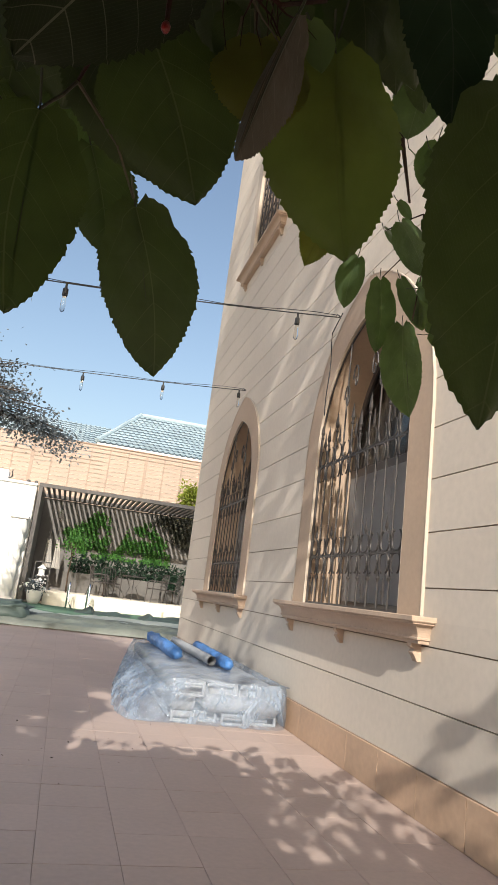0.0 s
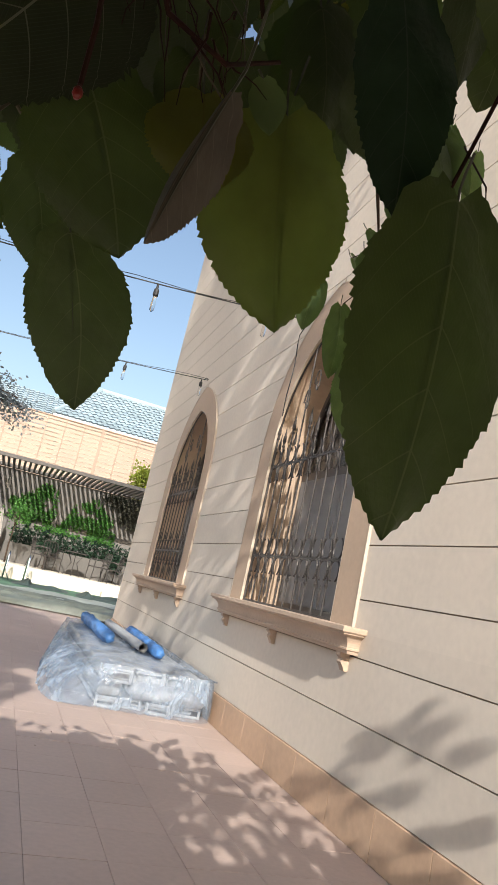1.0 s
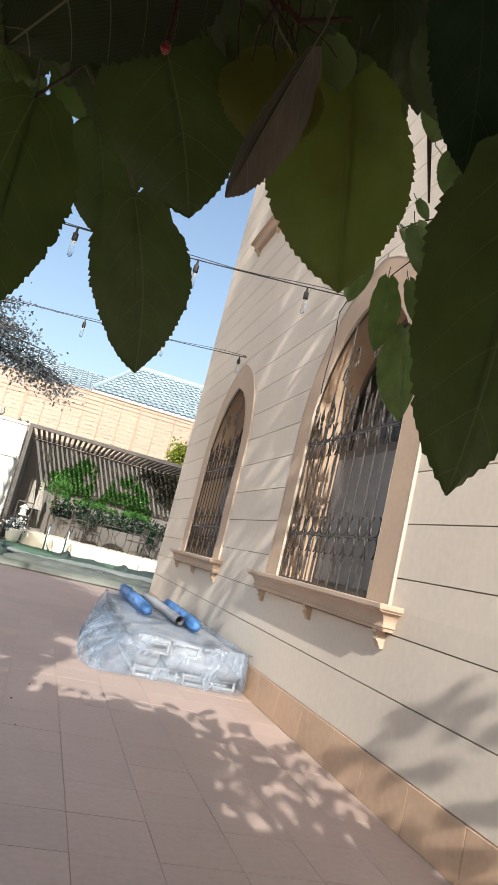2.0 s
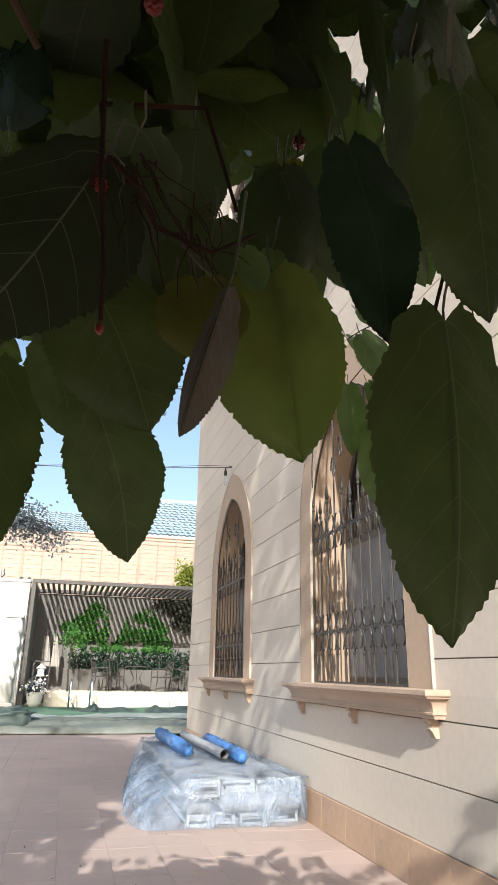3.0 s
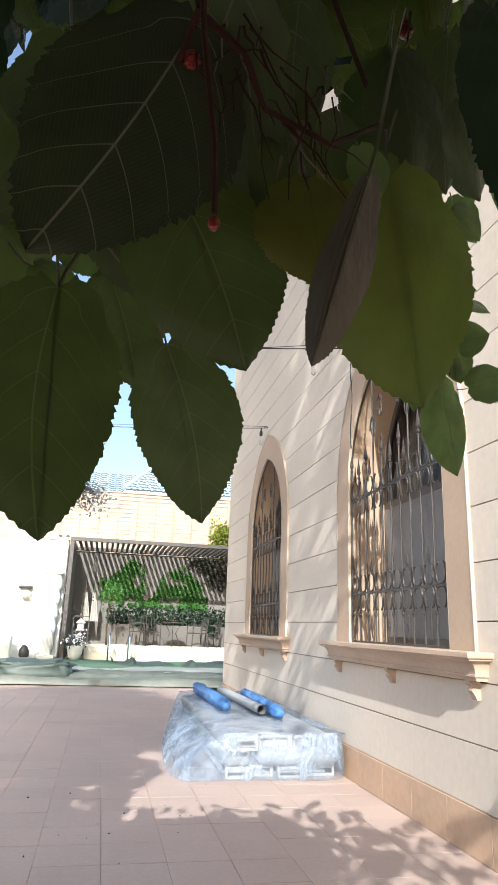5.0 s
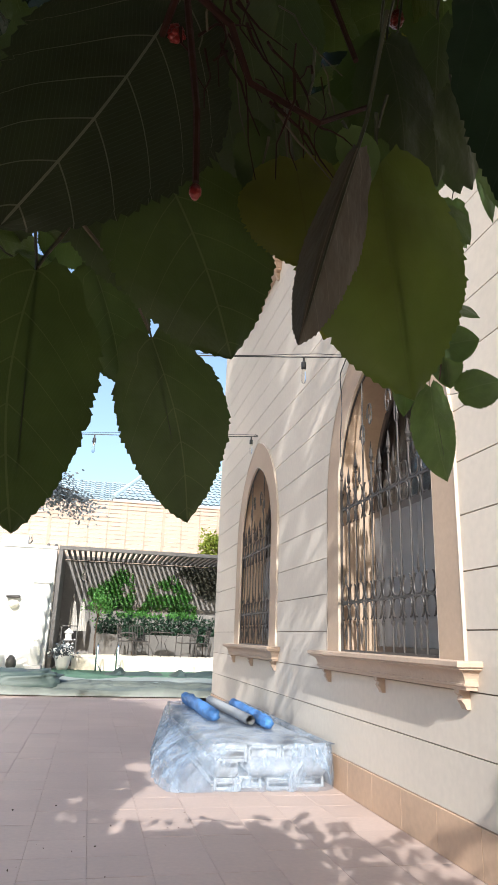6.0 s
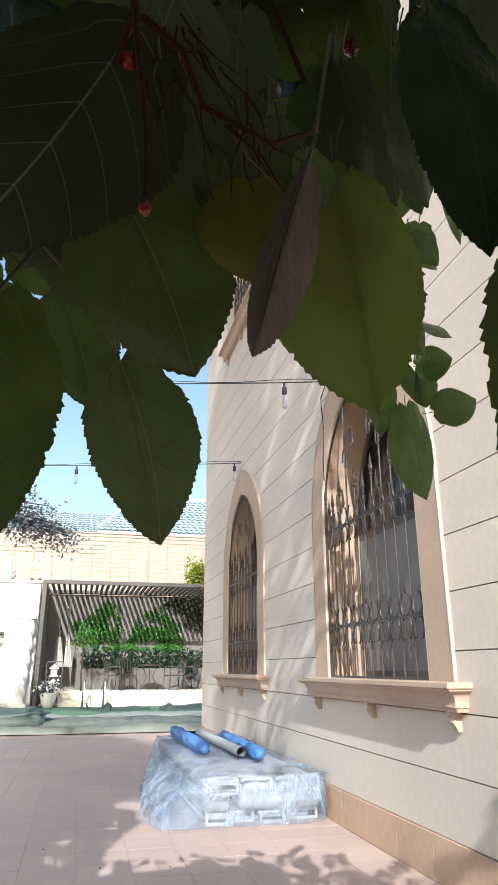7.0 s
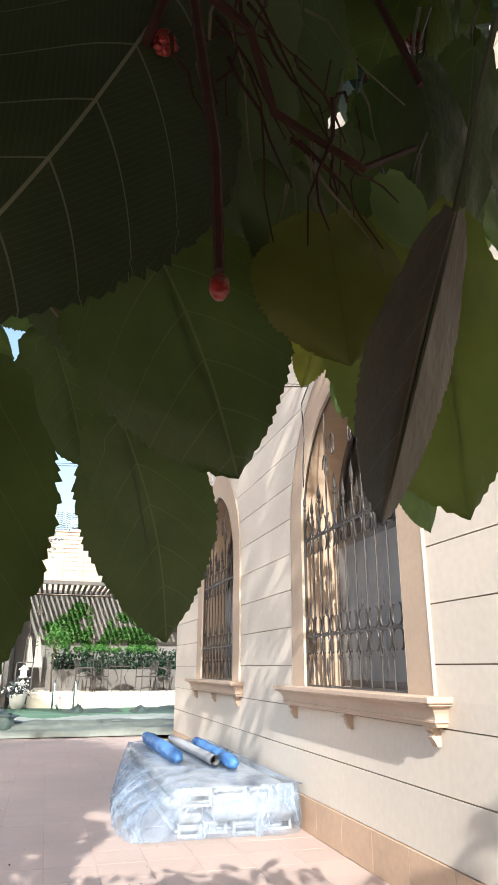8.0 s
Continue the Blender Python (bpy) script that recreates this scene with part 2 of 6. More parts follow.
M_CREEPER = leaf_surface("creeper_leaf", (0.06, 0.06, 0.045), (0.08, 0.07, 0.03), (0.1, 0.1, 0.1), 0.15, 0.6, False)
M_LITTER = leaf_surface("dry_litter", (0.07, 0.05, 0.035), (0.08, 0.06, 0.03), (0.1, 0.1, 0.1), 0.1, 0.8, False)
M_OLIVE = leaf_surface("olive_leaf", (0.10, 0.12, 0.14), (0.18, 0.22, 0.18), (0.2, 0.2, 0.2), 0.2, 0.4, False)
M_BUSH = leaf_surface("bush_leaf", (0.16, 0.20, 0.03), (0.45, 0.50, 0.06), (0.2, 0.2, 0.1), 0.3, 0.5, False)
M_FLOWER = surface("white_petal", (0.85, 0.84, 0.82), 0.6, 0.05, 8, 40, 0)
M_CLOTH = surface("white_towel", (0.36, 0.34, 0.31), 0.9, 0.08, 5, 60, 0.4)


# ---- builders ----
def finish(name, bm, material, smooth=False):
    me = bpy.data.meshes.new(name)
    bmesh.ops.recalc_face_normals(bm, faces=bm.faces)
    if smooth:
        for f in bm.faces:
            f.smooth = True
    bm.to_mesh(me)
    bm.free()
    me.materials.append(material)
    return me


def thing(name, label, category, at=(0, 0, 0), group="", kind=""):
    ob = tagged(new(name), label, category, group, kind)
    ob.location = at
    return ob


def part(name, bm, material, parent=None, label="", smooth=False):
    """A mesh in world metres, hung under its thing."""
    ob = new(name, finish(name, bm, material, smooth))
    if parent:
        ob.parent = parent
        root = parent
        shift = Vector((0, 0, 0))
        while root:
            shift += root.location
            root = root.parent
        ob.data.transform(Matrix.Translation(-shift))
    if label:
        ob["label"] = label
    return ob


def structure(name, bm, material, label, category, smooth=False):
    return tagged(part(name, bm, material, None, "", smooth), label, category, kind="structure")


def block(bm, lo, hi, bevel=0.0):
    made = bmesh.ops.create_cube(bm, size=1)["verts"]
    for v in made:
        v.co = [(a + b) / 2 + c * (b - a) for a, b, c in zip(lo, hi, v.co)]
    if bevel:
        edges = {e for v in made for e in v.link_edges}
        bmesh.ops.bevel(bm, geom=list(edges), offset=bevel, segments=1, affect="EDGES", profile=0.7)
    return bm


def blocks(*boxes, bevel=0.0):
    bm = bmesh.new()
    for lo, hi in boxes:
        block(bm, lo, hi, bevel)
    return bm


def tube(bm, pts, r, sides=6, r_end=None, cap=True):
    """A rod along pts, tapering from r to r_end."""
    pts = [Vector(p) for p in pts]
    rings = []
    n = len(pts)
    up = Vector((0, 0, 1))
    for i, p in enumerate(pts):
        way = (pts[min(i + 1, n - 1)] - pts[max(i - 1, 0)]).normalized()
        side = way.cross(up)
        if side.length < 0.05:
            side = way.cross(Vector((1, 0, 0)))
        side.normalize()
        other = way.cross(side).normalized()
        rad = r if r_end is None else r + (r_end - r) * i / (n - 1)
        rings.append([bm.verts.new(p + rad * (math.cos(a) * side + math.sin(a) * other)) for a in (2 * math.pi * k / sides for k in range(sides))])
    for a, b in zip(rings, rings[1:]):
        for k in range(sides):
            bm.faces.new((a[k], a[(k + 1) % sides], b[(k + 1) % sides], b[k]))
    if cap:
        bm.faces.new(rings[0][::-1])
        bm.faces.new(rings[-1])
    return bm


def lathe(bm, centre, profile, sides=16):
    """Turns (radius, height) pairs about the upright through centre."""
    rings = []
    for r, z in profile:
        rings.append([bm.verts.new((centre[0] + r * math.cos(2 * math.pi * k / sides), centre[1] + r * math.sin(2 * math.pi * k / sides), centre[2] + z)) for k in range(sides)])
    for a, b in zip(rings, rings[1:]):
        for k in range(sides):
            bm.faces.new((a[k], a[(k + 1) % sides], b[(k + 1) % sides], b[k]))
    bm.faces.new(rings[0][::-1])
    bm.faces.new(rings[-1])
    return bm


def prism(bm, outline, x0, x1):
    """An outline of (y, z) pairs, drawn out from x0 to x1."""
    a = [bm.verts.new((x0, y, z)) for y, z in outline]
    b = [bm.verts.new((x1, y, z)) for y, z in outline]
    k = len(outline)
    bm.faces.new(a)
    bm.faces.new(b[::-1])
    for i in range(k):
        j = (i + 1) % k
        bm.faces.new((a[i], b[i], b[j], a[j]))
    return bm


def arch_half(z, half, spring, rise):
    """Half the width of a pointed arch at height z; 0 above its apex."""
    if z <= spring:
        return half
    r = (rise * rise + half * half) / (2 * half)
    d = r * r - (z - spring) ** 2
    return max(0.0, half - r + math.sqrt(d)) if d > 0 else 0.0


def arch_line(c, half, foot, spring, rise, steps=12):
    """The (y, z) outline of an opening, from its foot on the far side over the apex to the other foot."""
    zs = [spring + rise * (1 - (1 - i / steps) ** 1.6) for i in range(steps + 1)]
    far = [(c + half, foot)] + [(c + arch_half(z, half, spring, rise), z) for z in zs[:-1]]
    near = [(2 * c - y, z) for y, z in far[::-1]]
    return far + [(c, spring + rise)] + near


# ---- ground, paving ----
structure("ground", blocks(((-400, -60, -0.5), (400, 900, -0.06))), M_SAND, "dry pale earth reaching to the horizon", "ground")
structure("pavement", blocks(((-9, -8, -0.055), (0, 12.4, -0.0045))), M_GROUT, "terracotta paved yard with dark grout joints", "paving")
pavement = bpy.data.objects["pavement"]

# ---- the house wall ----
FLOOR_TOP, FAR_END, NEAR_END = 9.6, 10.62, -8.0
SPRING, RISE, FOOT = 2.2, 0.95, 0.972
W_CENTRES = (4.27, 7.97)
IN_HALF, OUT_HALF, OUT_RISE = 0.785, 1.04, 1.27
UP = dict(c=8.0, foot=5.62, top=8.2, half=0.62, out=0.88)
BASE_TOP, COURSE = 0.225, 0.30


def opening_at(y, in_half, rise):
    """The heights between which the wall is open at y."""
    spans = []
    for c in W_CENTRES:
        d = abs(y - c)
        if d < in_half:
            r = (rise * rise + in_half * in_half) / (2 * in_half)
            spans.append((FOOT, SPRING + math.sqrt(max(0, r * r - (r - in_half + d) ** 2))))
    if abs(y - UP["c"]) < UP["half"]:
        spans.append((UP["foot"], UP["top"]))
    return spans


bm = bmesh.new()
cuts = {NEAR_END, FAR_END, UP["c"] - UP["half"], UP["c"] + UP["half"]}
for c in W_CENTRES:
    cuts |= {c + IN_HALF * math.sin(math.pi / 2 * i / 10) for i in range(-10, 11)}
cuts = sorted(cuts)
for y0, y1 in zip(cuts, cuts[1:]):
    if y1 - y0 < 1e-4:
        continue
    e = 1e-5
    s0, s1 = opening_at(y0 + e, IN_HALF, RISE), opening_at(y1 - e, IN_HALF, RISE)
    low0 = low1 = 0.0
    for (b0, t0), (b1, t1) in zip(s0, s1):
        prism(bm, [(y0, low0), (y1, low1), (y1, b1), (y0, b0)], 0.014, 0.36)
        low0, low1 = t0, t1
    prism(bm, [(y0, low0), (y1, low1), (y1, FLOOR_TOP), (y0, FLOOR_TOP)], 0.014, 0.36)
wall_east = structure("wall_east", bm, M_STONE_BACK, "house wall clad in long beige stone courses with dark joints", "wall")
structure("wall_north", blocks(((0.36, FAR_END - 0.35, 0), (9, FAR_END, FLOOR_TOP))), M_STONE, "plain beige end wall of the house", "wall")
structure("wall_south", blocks(((0.36, NEAR_END, 0), (9, NEAR_END + 0.3, FLOOR_TOP))), M_STONE, "plain beige end wall of the house", "wall")
structure("wall_inner", blocks(((3.2, NEAR_END + 0.3, 0), (3.4, FAR_END - 0.35, FLOOR_TOP))), M_ROOM, "plain inner wall of the dim rooms", "wall")
structure("floor", blocks(((0.36, NEAR_END + 0.3, 0), (3.2, FAR_END - 0.35, 0.4))), M_ROOM, "plain dim indoor floor", "floor")
structure("ceiling", blocks(((0.36, NEAR_END + 0.3, 3.6), (3.2, FAR_END - 0.35, 4.2))), M_ROOM, "plain dim indoor ceiling", "ceiling")
structure("roof_slab", blocks(((-0.12, NEAR_END - 0.1, FLOOR_TOP), (9.1, FAR_END + 0.1, FLOOR_TOP + 0.3)), bevel=0.02), M_STONE, "flat roof slab with a plain edge", "roof")


def half_out(z, c):
    """Half the width that a surround takes at height z."""
    if c in W_CENTRES:
        if z < FOOT - 0.02 or z > SPRING + OUT_RISE:
            return 0.0
        return arch_half(z, OUT_HALF, SPRING, OUT_RISE)
    return UP["out"] if UP["foot"] < z < UP["top"] + 0.3 else 0.0


def surround(c, upper=False):
    w = thing("window_surround", "tan plaster window surround with a pointed arch", "window surround", (0, c, FOOT), "window surrounds")
    outer = arch_line(c, OUT_HALF, FOOT, SPRING, OUT_RISE)
    inner = arch_line(c, IN_HALF, FOOT, SPRING, RISE)
    for name, a, b, mat, x0, label in (("face", outer, inner, M_SURROUND, -0.016, ""),):
        bm = bmesh.new()
        fa = [bm.verts.new((x0, y, z)) for y, z in a]
        fb = [bm.verts.new((x0, y, z)) for y, z in b]
        ba = [bm.verts.new((0.014, y, z)) for y, z in a]
        bb = [bm.verts.new((0.014, y, z)) for y, z in b]
        for i in range(len(a) - 1):
            bm.faces.new((fa[i], fa[i + 1], fb[i + 1], fb[i]))
        for i in (0, -1):
            bm.faces.new((fa[i], fb[i], bb[i], ba[i]))
        part(name, bm, mat, w, label)
    # Edges coloured paler than the tan face, as if the sun lit them.
    for name, line, grow in (("outer_edge", outer, 0.004), ("inner_edge", inner, -0.004)):
        bm = bmesh.new()
        rows = []
        for x, d in ((-0.019, -0.007), (-0.019, 0.0), (0.002, 0.0)):
            s = 1 if grow > 0 else -1
            rows.append([bm.verts.new((x, c + (y - c) * (1 + (s * d + grow) / OUT_HALF), z + ((s * d + grow) if z > SPRING else 0))) for y, z in line])
        for a, b in zip(rows, rows[1:]):
            for i in range(len(line) - 1):
                bm.faces.new((a[i], a[i + 1], b[i + 1], b[i]))
        part(name, bm, M_PALE_TRIM, w, "edge of the surround, coloured paler as if sunlit")
    bm = bmesh.new()
    inner = arch_line(c, IN_HALF - 0.005, FOOT, SPRING, RISE - 0.005)
    ra = [bm.verts.new((0.0, y, z)) for y, z in inner]
    rb = [bm.verts.new((0.355, c + (y - c) * 0.995, z - (0.004 if z > FOOT else 0))) for y, z in inner]
    for i in range(len(inner) - 1):
        bm.faces.new((ra[i], ra[i + 1], rb[i + 1], rb[i]))
    part("reveal", bm, M_SURROUND, w)
    return w


def cup_scroll(bm, y, z, wide, high, x, r=0.0064):
    """A round-bottomed cup of bent bar that stands on z (high > 0) or hangs from it (high < 0), its lips curling in."""
    pts = []
    for k in range(-11, 12):
        a = math.pi * k / 12.5
        pts.append((x, y + wide * math.copysign(abs(math.sin(a)) ** 0.6, a), z + high * (0.5 - 0.5 * math.copysign(abs(math.cos(a)) ** 0.9, math.cos(a)))))
    tube(bm, pts, r, 5)


def grille(c):
    x = 0.008
    g = thing("window_grille", "dark wrought-iron window grille with scrolls and spear points", "grille", (x, c, FOOT), "window grilles")
    n = 11
    gap = 2 * (IN_HALF - 0.03) / (n - 1)
    ys = [c - IN_HALF + 0.03 + gap * i for i in range(n)]
    low, high = 1.335, 2.07
    for i, y in enumerate(ys):
        cap = SPRING + math.sqrt(max(0, (((RISE ** 2 + IN_HALF ** 2) / (2 * IN_HALF)) ** 2 - ((RISE ** 2 + IN_HALF ** 2) / (2 * IN_HALF) - IN_HALF + abs(y - c)) ** 2)))
        top = cap - 0.02 if i in (3, 7) else min(cap - 0.03, high + (0.33 if i % 2 == 0 else 0.24))
        bm = bmesh.new()
        tube(bm, [(x, y, FOOT + 0.01), (x, y, top)], 0.0066, 6)
        if i not in (3, 7):
            lathe(bm, (x, y, top - 0.04), [(0.004, -0.05), (0.015, -0.035), (0.006, -0.015), (0.017, 0.01), (0.012, 0.05), (0.001, 0.13)], 6)
        lathe(bm, (x, y, low - 0.16), [(0.004, -0.03), (0.014, 0.0), (0.004, 0.03)], 6)
        part("bar", bm, M_IRON, g)
    part("foot_bar", blocks(((x - 0.008, c - IN_HALF + 0.012, FOOT + 0.004), (x + 0.008, c + IN_HALF - 0.012, FOOT + 0.018))), M_IRON, g)
    for z in (low, high):
        part("rail", blocks(((x - 0.005, c - IN_HALF + 0.006, z - 0.007), (x + 0.005, c + IN_HALF - 0.006, z + 0.007))), M_IRON, g)
    for z in (low, high):
        for y0 in ys[:-1]:
            mid = y0 + gap / 2
            bm = bmesh.new()
            cup_scroll(bm, mid, z + 0.008, 0.058, 0.125, x - 0.004)
            cup_scroll(bm, mid, z - 0.008, 0.058, -0.125, x - 0.004)
            part("scroll", bm, M_IRON, g)
    for y0 in ys[1:-1:2]:
        bm = bmesh.new()
        lathe(bm, (x, y0 + gap / 2, high + 0.14), [(0.003, 0), (0.013, 0.03), (0.008, 0.07), (0.001, 0.15)], 6)
        part("finial", bm, M_IRON, g)
        part("finial", lathe(bmesh.new(), (x, y0 + gap / 2, low + 0.13), [(0.003, 0), (0.012, 0.03), (0.007, 0.06), (0.001, 0.12)], 6), M_IRON, g)
        part("pendant_point", lathe(bmesh.new(), (x, y0 + gap / 2, low - 0.30), [(0.001, -0.02), (0.012, 0.06), (0.003, 0.14)], 6), M_IRON, g)
    for s in (1, -1):
        for k, (dy, z, h) in enumerate(((0.16, 2.56, 0.26), (0.30, 2.46, 0.2))):
            bm = bmesh.new()
            pts = [(x, c + s * (dy + (0.055 - 0.004 * i) * math.cos(0.6 * i)), z + h / 2 + (0.13 - 0.009 * i) * math.sin(0.6 * i)) for i in range(13)]
            tube(bm, pts, 0.0065, 5)
            part("crest_scroll", bm, M_IRON, g)
    bm = bmesh.new()
    line = arch_line(c, IN_HALF - 0.016, FOOT + 0.01, SPRING, RISE - 0.018)
    tube(bm, [(x, y, z) for y, z in line], 0.009, 6)
    part("rim_bar", bm, M_IRON, g)
    return g


def window(c, number):
    x = 0.30
    w = structure(f"window_{number}", prism(bmesh.new(), [(c - IN_HALF, FOOT + 0.001), (c + IN_HALF, FOOT + 0.001), (c + IN_HALF, FOOT + 0.05), (c - IN_HALF, FOOT + 0.05)], x, x + 0.045), M_FRAME,
                  "dark brown metal arched window behind iron bars", "window")
    line = arch_line(c, IN_HALF - 0.002, FOOT + 0.05, SPRING, RISE - 0.002)
    inn = arch_line(c, IN_HALF - 0.06, FOOT + 0.05, SPRING, RISE - 0.07)
    bm = bmesh.new()
    fa = [bm.verts.new((x, y, z)) for y, z in line]
    fb = [bm.verts.new((x, y, z)) for y, z in inn]
    ba = [bm.verts.new((x + 0.045, y, z)) for y, z in inn]
    for i in range(len(line) - 1):
        bm.faces.new((fa[i], fa[i + 1], fb[i + 1], fb[i]))
        bm.faces.new((fb[i], fb[i + 1], ba[i + 1], ba[i]))
    part("frame", bm, M_FRAME, w)
    part("transom", blocks(((x - 0.004, c - IN_HALF + 0.05, 2.02), (x + 0.04, c + IN_HALF - 0.05, 2.09)), bevel=0.006), M_FRAME, w)
    part("mullion", blocks(((x - 0.002, c - 0.025, FOOT + 0.04), (x + 0.04, c + 0.025, 2.03)), bevel=0.005), M_FRAME, w)
    for y0, y1 in ((c - IN_HALF + 0.062, c - 0.027), (c + 0.027, c + IN_HALF - 0.062)):
        part("sash", blocks(((x - 0.008, y0, FOOT + 0.052), (x + 0.034, y0 + 0.055, 2.018)), ((x - 0.008, y1 - 0.055, FOOT + 0.052), (x + 0.034, y1, 2.018)),
                            ((x - 0.008, y0 + 0.055, FOOT + 0.052), (x + 0.034, y1 - 0.055, FOOT + 0.12)), ((x - 0.008, y0 + 0.055, 1.955), (x + 0.034, y1 - 0.055, 2.018))), M_FRAME, w, "dark brown casement sash")
    for y0, y1 in ((c - IN_HALF + 0.05, c), (c, c + IN_HALF - 0.05)):
        part("pane", blocks(((x + 0.022, y0, FOOT + 0.04), (x + 0.028, y1, 2.03))), M_GLASS, w, "dim reflecting glass")
        part("fly_screen", blocks(((x - 0.016, y0 + 0.002, FOOT + 0.052), (x - 0.014, y1 - 0.002, 2.018))), M_SCREEN, w, "fine grey fly screen")
    part("pane", prism(bmesh.new(), [(y, max(z, 2.05)) for y, z in arch_line(c, IN_HALF - 0.055, 2.08, SPRING, RISE - 0.065)], x + 0.016, x + 0.022), M_GLASS, w)
    cur = thing("curtain", "heavy grey curtain hanging closed behind the window", "curtain", (0.5, c, FOOT), "curtains")
    bm = bmesh.new()
    rows = []
    for z in (0.42, 1.2, 2.2, 3.3):
        rows.append([bm.verts.new((0.52 + 0.03 * math.sin(i * 1.9) + 0.008 * math.sin(i * 0.7 + z), c - 1.05 + 2.1 * i / 60, z)) for i in range(61)])
    for a, b in zip(rows, rows[1:]):
        for i in range(60):
            bm.faces.new((a[i], a[i + 1], b[i + 1], b[i]))
    part("cloth", bm, M_CURTAIN, cur, smooth=True)


def sill(c, foot, half, group):
    """A stone sill with a hollow moulding, on three brackets."""
    s = thing("window_sill", "tan stone window sill with a hollow moulding on small brackets", "window sill", (0, c, foot), group)
    prof = [(0.138, 0.0), (0.142, -0.004), (0.142, -0.026), (0.137, -0.031), (0.127, -0.031), (0.127, -0.040)]
    prof += [(0.072 + 0.052 * (1 - math.sin(0.5 * math.pi * k / 8)), -0.042 - 0.066 * (1 - math.cos(0.5 * math.pi * k / 8))) for k in range(9)]
    prof += [(0.078, -0.110), (0.078, -0.119), (0.066, -0.124), (0.062, -0.140)]
    bm = bmesh.new()
    rings = []
    for d, z in prof:
        inset = (0.142 - d) * 0.8
        rings.append([bm.verts.new(q) for q in ((0.0, c - half + inset, foot + z), (-d, c - half + inset, foot + z), (-d, c + half - inset, foot + z), (0.0, c + half - inset, foot + z))])
    for a, b in zip(rings, rings[1:]):
        for k in range(3):
            bm.faces.new((a[k], a[k + 1], b[k + 1], b[k]))
    bm.faces.new(rings[0][::-1])
    bm.faces.new(rings[-1])
    part("moulding", bm, M_SILL, s)
    part("ledge", blocks(((-0.02, c - IN_HALF if half > 1 else c - UP["half"], foot - 0.03), (0.35, c + IN_HALF if half > 1 else c + UP["half"], foot + 0.002))), M_SILL, s)
    for y in (c - half + 0.16, c, c + half - 0.16):
        bm = bmesh.new()
        prof = [(0.0, -0.14), (-0.06, -0.14), (-0.06, -0.158), (-0.04, -0.172), (-0.05, -0.19), (-0.034, -0.21), (-0.022, -0.235), (0.0, -0.235)]
        a = [bm.verts.new((px, y - 0.024, foot + pz)) for px, pz in prof]
        b = [bm.verts.new((px, y + 0.024, foot + pz)) for px, pz in prof]
        bm.faces.new(a)
        bm.faces.new(b[::-1])
        for i in range(len(prof)):
            j = (i + 1) % len(prof)
            bm.faces.new((a[i], b[i], b[j], a[j]))
        part("bracket", bm, M_SILL, s)
    return s


for number, c in enumerate(W_CENTRES, 1):
    surround(c)
    window(c, number)
    grille(c)
    sill(c, FOOT + 0.002, 1.18, "window sills")

# the upper window
c, f0, t0, hf, of = UP["c"], UP["foot"], UP["top"], UP["half"], UP["out"]
up = thing("window_surround", "tall tan window surround on the upper floor", "window surround", (0, c, f0), "window surrounds")
for s in (-1, 1):
    part("jamb", blocks(((-0.03, min(c + s * hf, c + s * of), f0), (0.014, max(c + s * hf, c + s * of), t0 + 0.28)), bevel=0.004), M_PALE_TRIM, up)
part("lintel", blocks(((-0.03, c - hf, t0), (0.014, c + hf, t0 + 0.28)), bevel=0.004), M_PALE_TRIM, up)
win = structure("window_3", blocks(((0.28, c - hf, f0), (0.32, c + hf, f0 + 0.06))), M_FRAME, "dark upper window behind an iron grille", "window")
part("frame", blocks(((0.28, c - hf, f0 + 0.06), (0.32, c - hf + 0.06, t0)), ((0.28, c + hf - 0.06, f0 + 0.06), (0.32, c + hf, t0)), ((0.28, c - 0.03, f0 + 0.06), (0.32, c + 0.03, t0))), M_FRAME, win)
for y0 in (c - hf + 0.06, c + 0.03):
    part("pane", blocks(((0.295, y0, f0 + 0.06), (0.301, y0 + hf - 0.09, t0))), M_GLASS, win)
gr = thing("window_grille", "dark wrought-iron grille of crossed scrolls on the upper window", "grille", (0.03, c, f0), "window grilles")
for i in range(7):
    y = c - hf + 0.03 + (2 * hf - 0.06) * i / 6
    part("bar", tube(bmesh.new(), [(0.03, y, f0 + 0.01), (0.03, y, t0 - 0.01)], 0.009), M_IRON, gr)
for i in range(8):
    z = f0 + 0.15 + 0.31 * i
    for k in range(6):
        bm = bmesh.new()
        y = c - hf + 0.03 + (2 * hf - 0.06) * (k + 0.5) / 6
        tube(bm, [(0.026, y + 0.07 * math.sin(a), z + 0.12 * math.cos(a)) for a in (2 * math.pi * q / 10 for q in range(11))], 0.007, 5)
        part("scroll", bm, M_IRON, gr)
sill(c, f0, 1.02, "window sills")

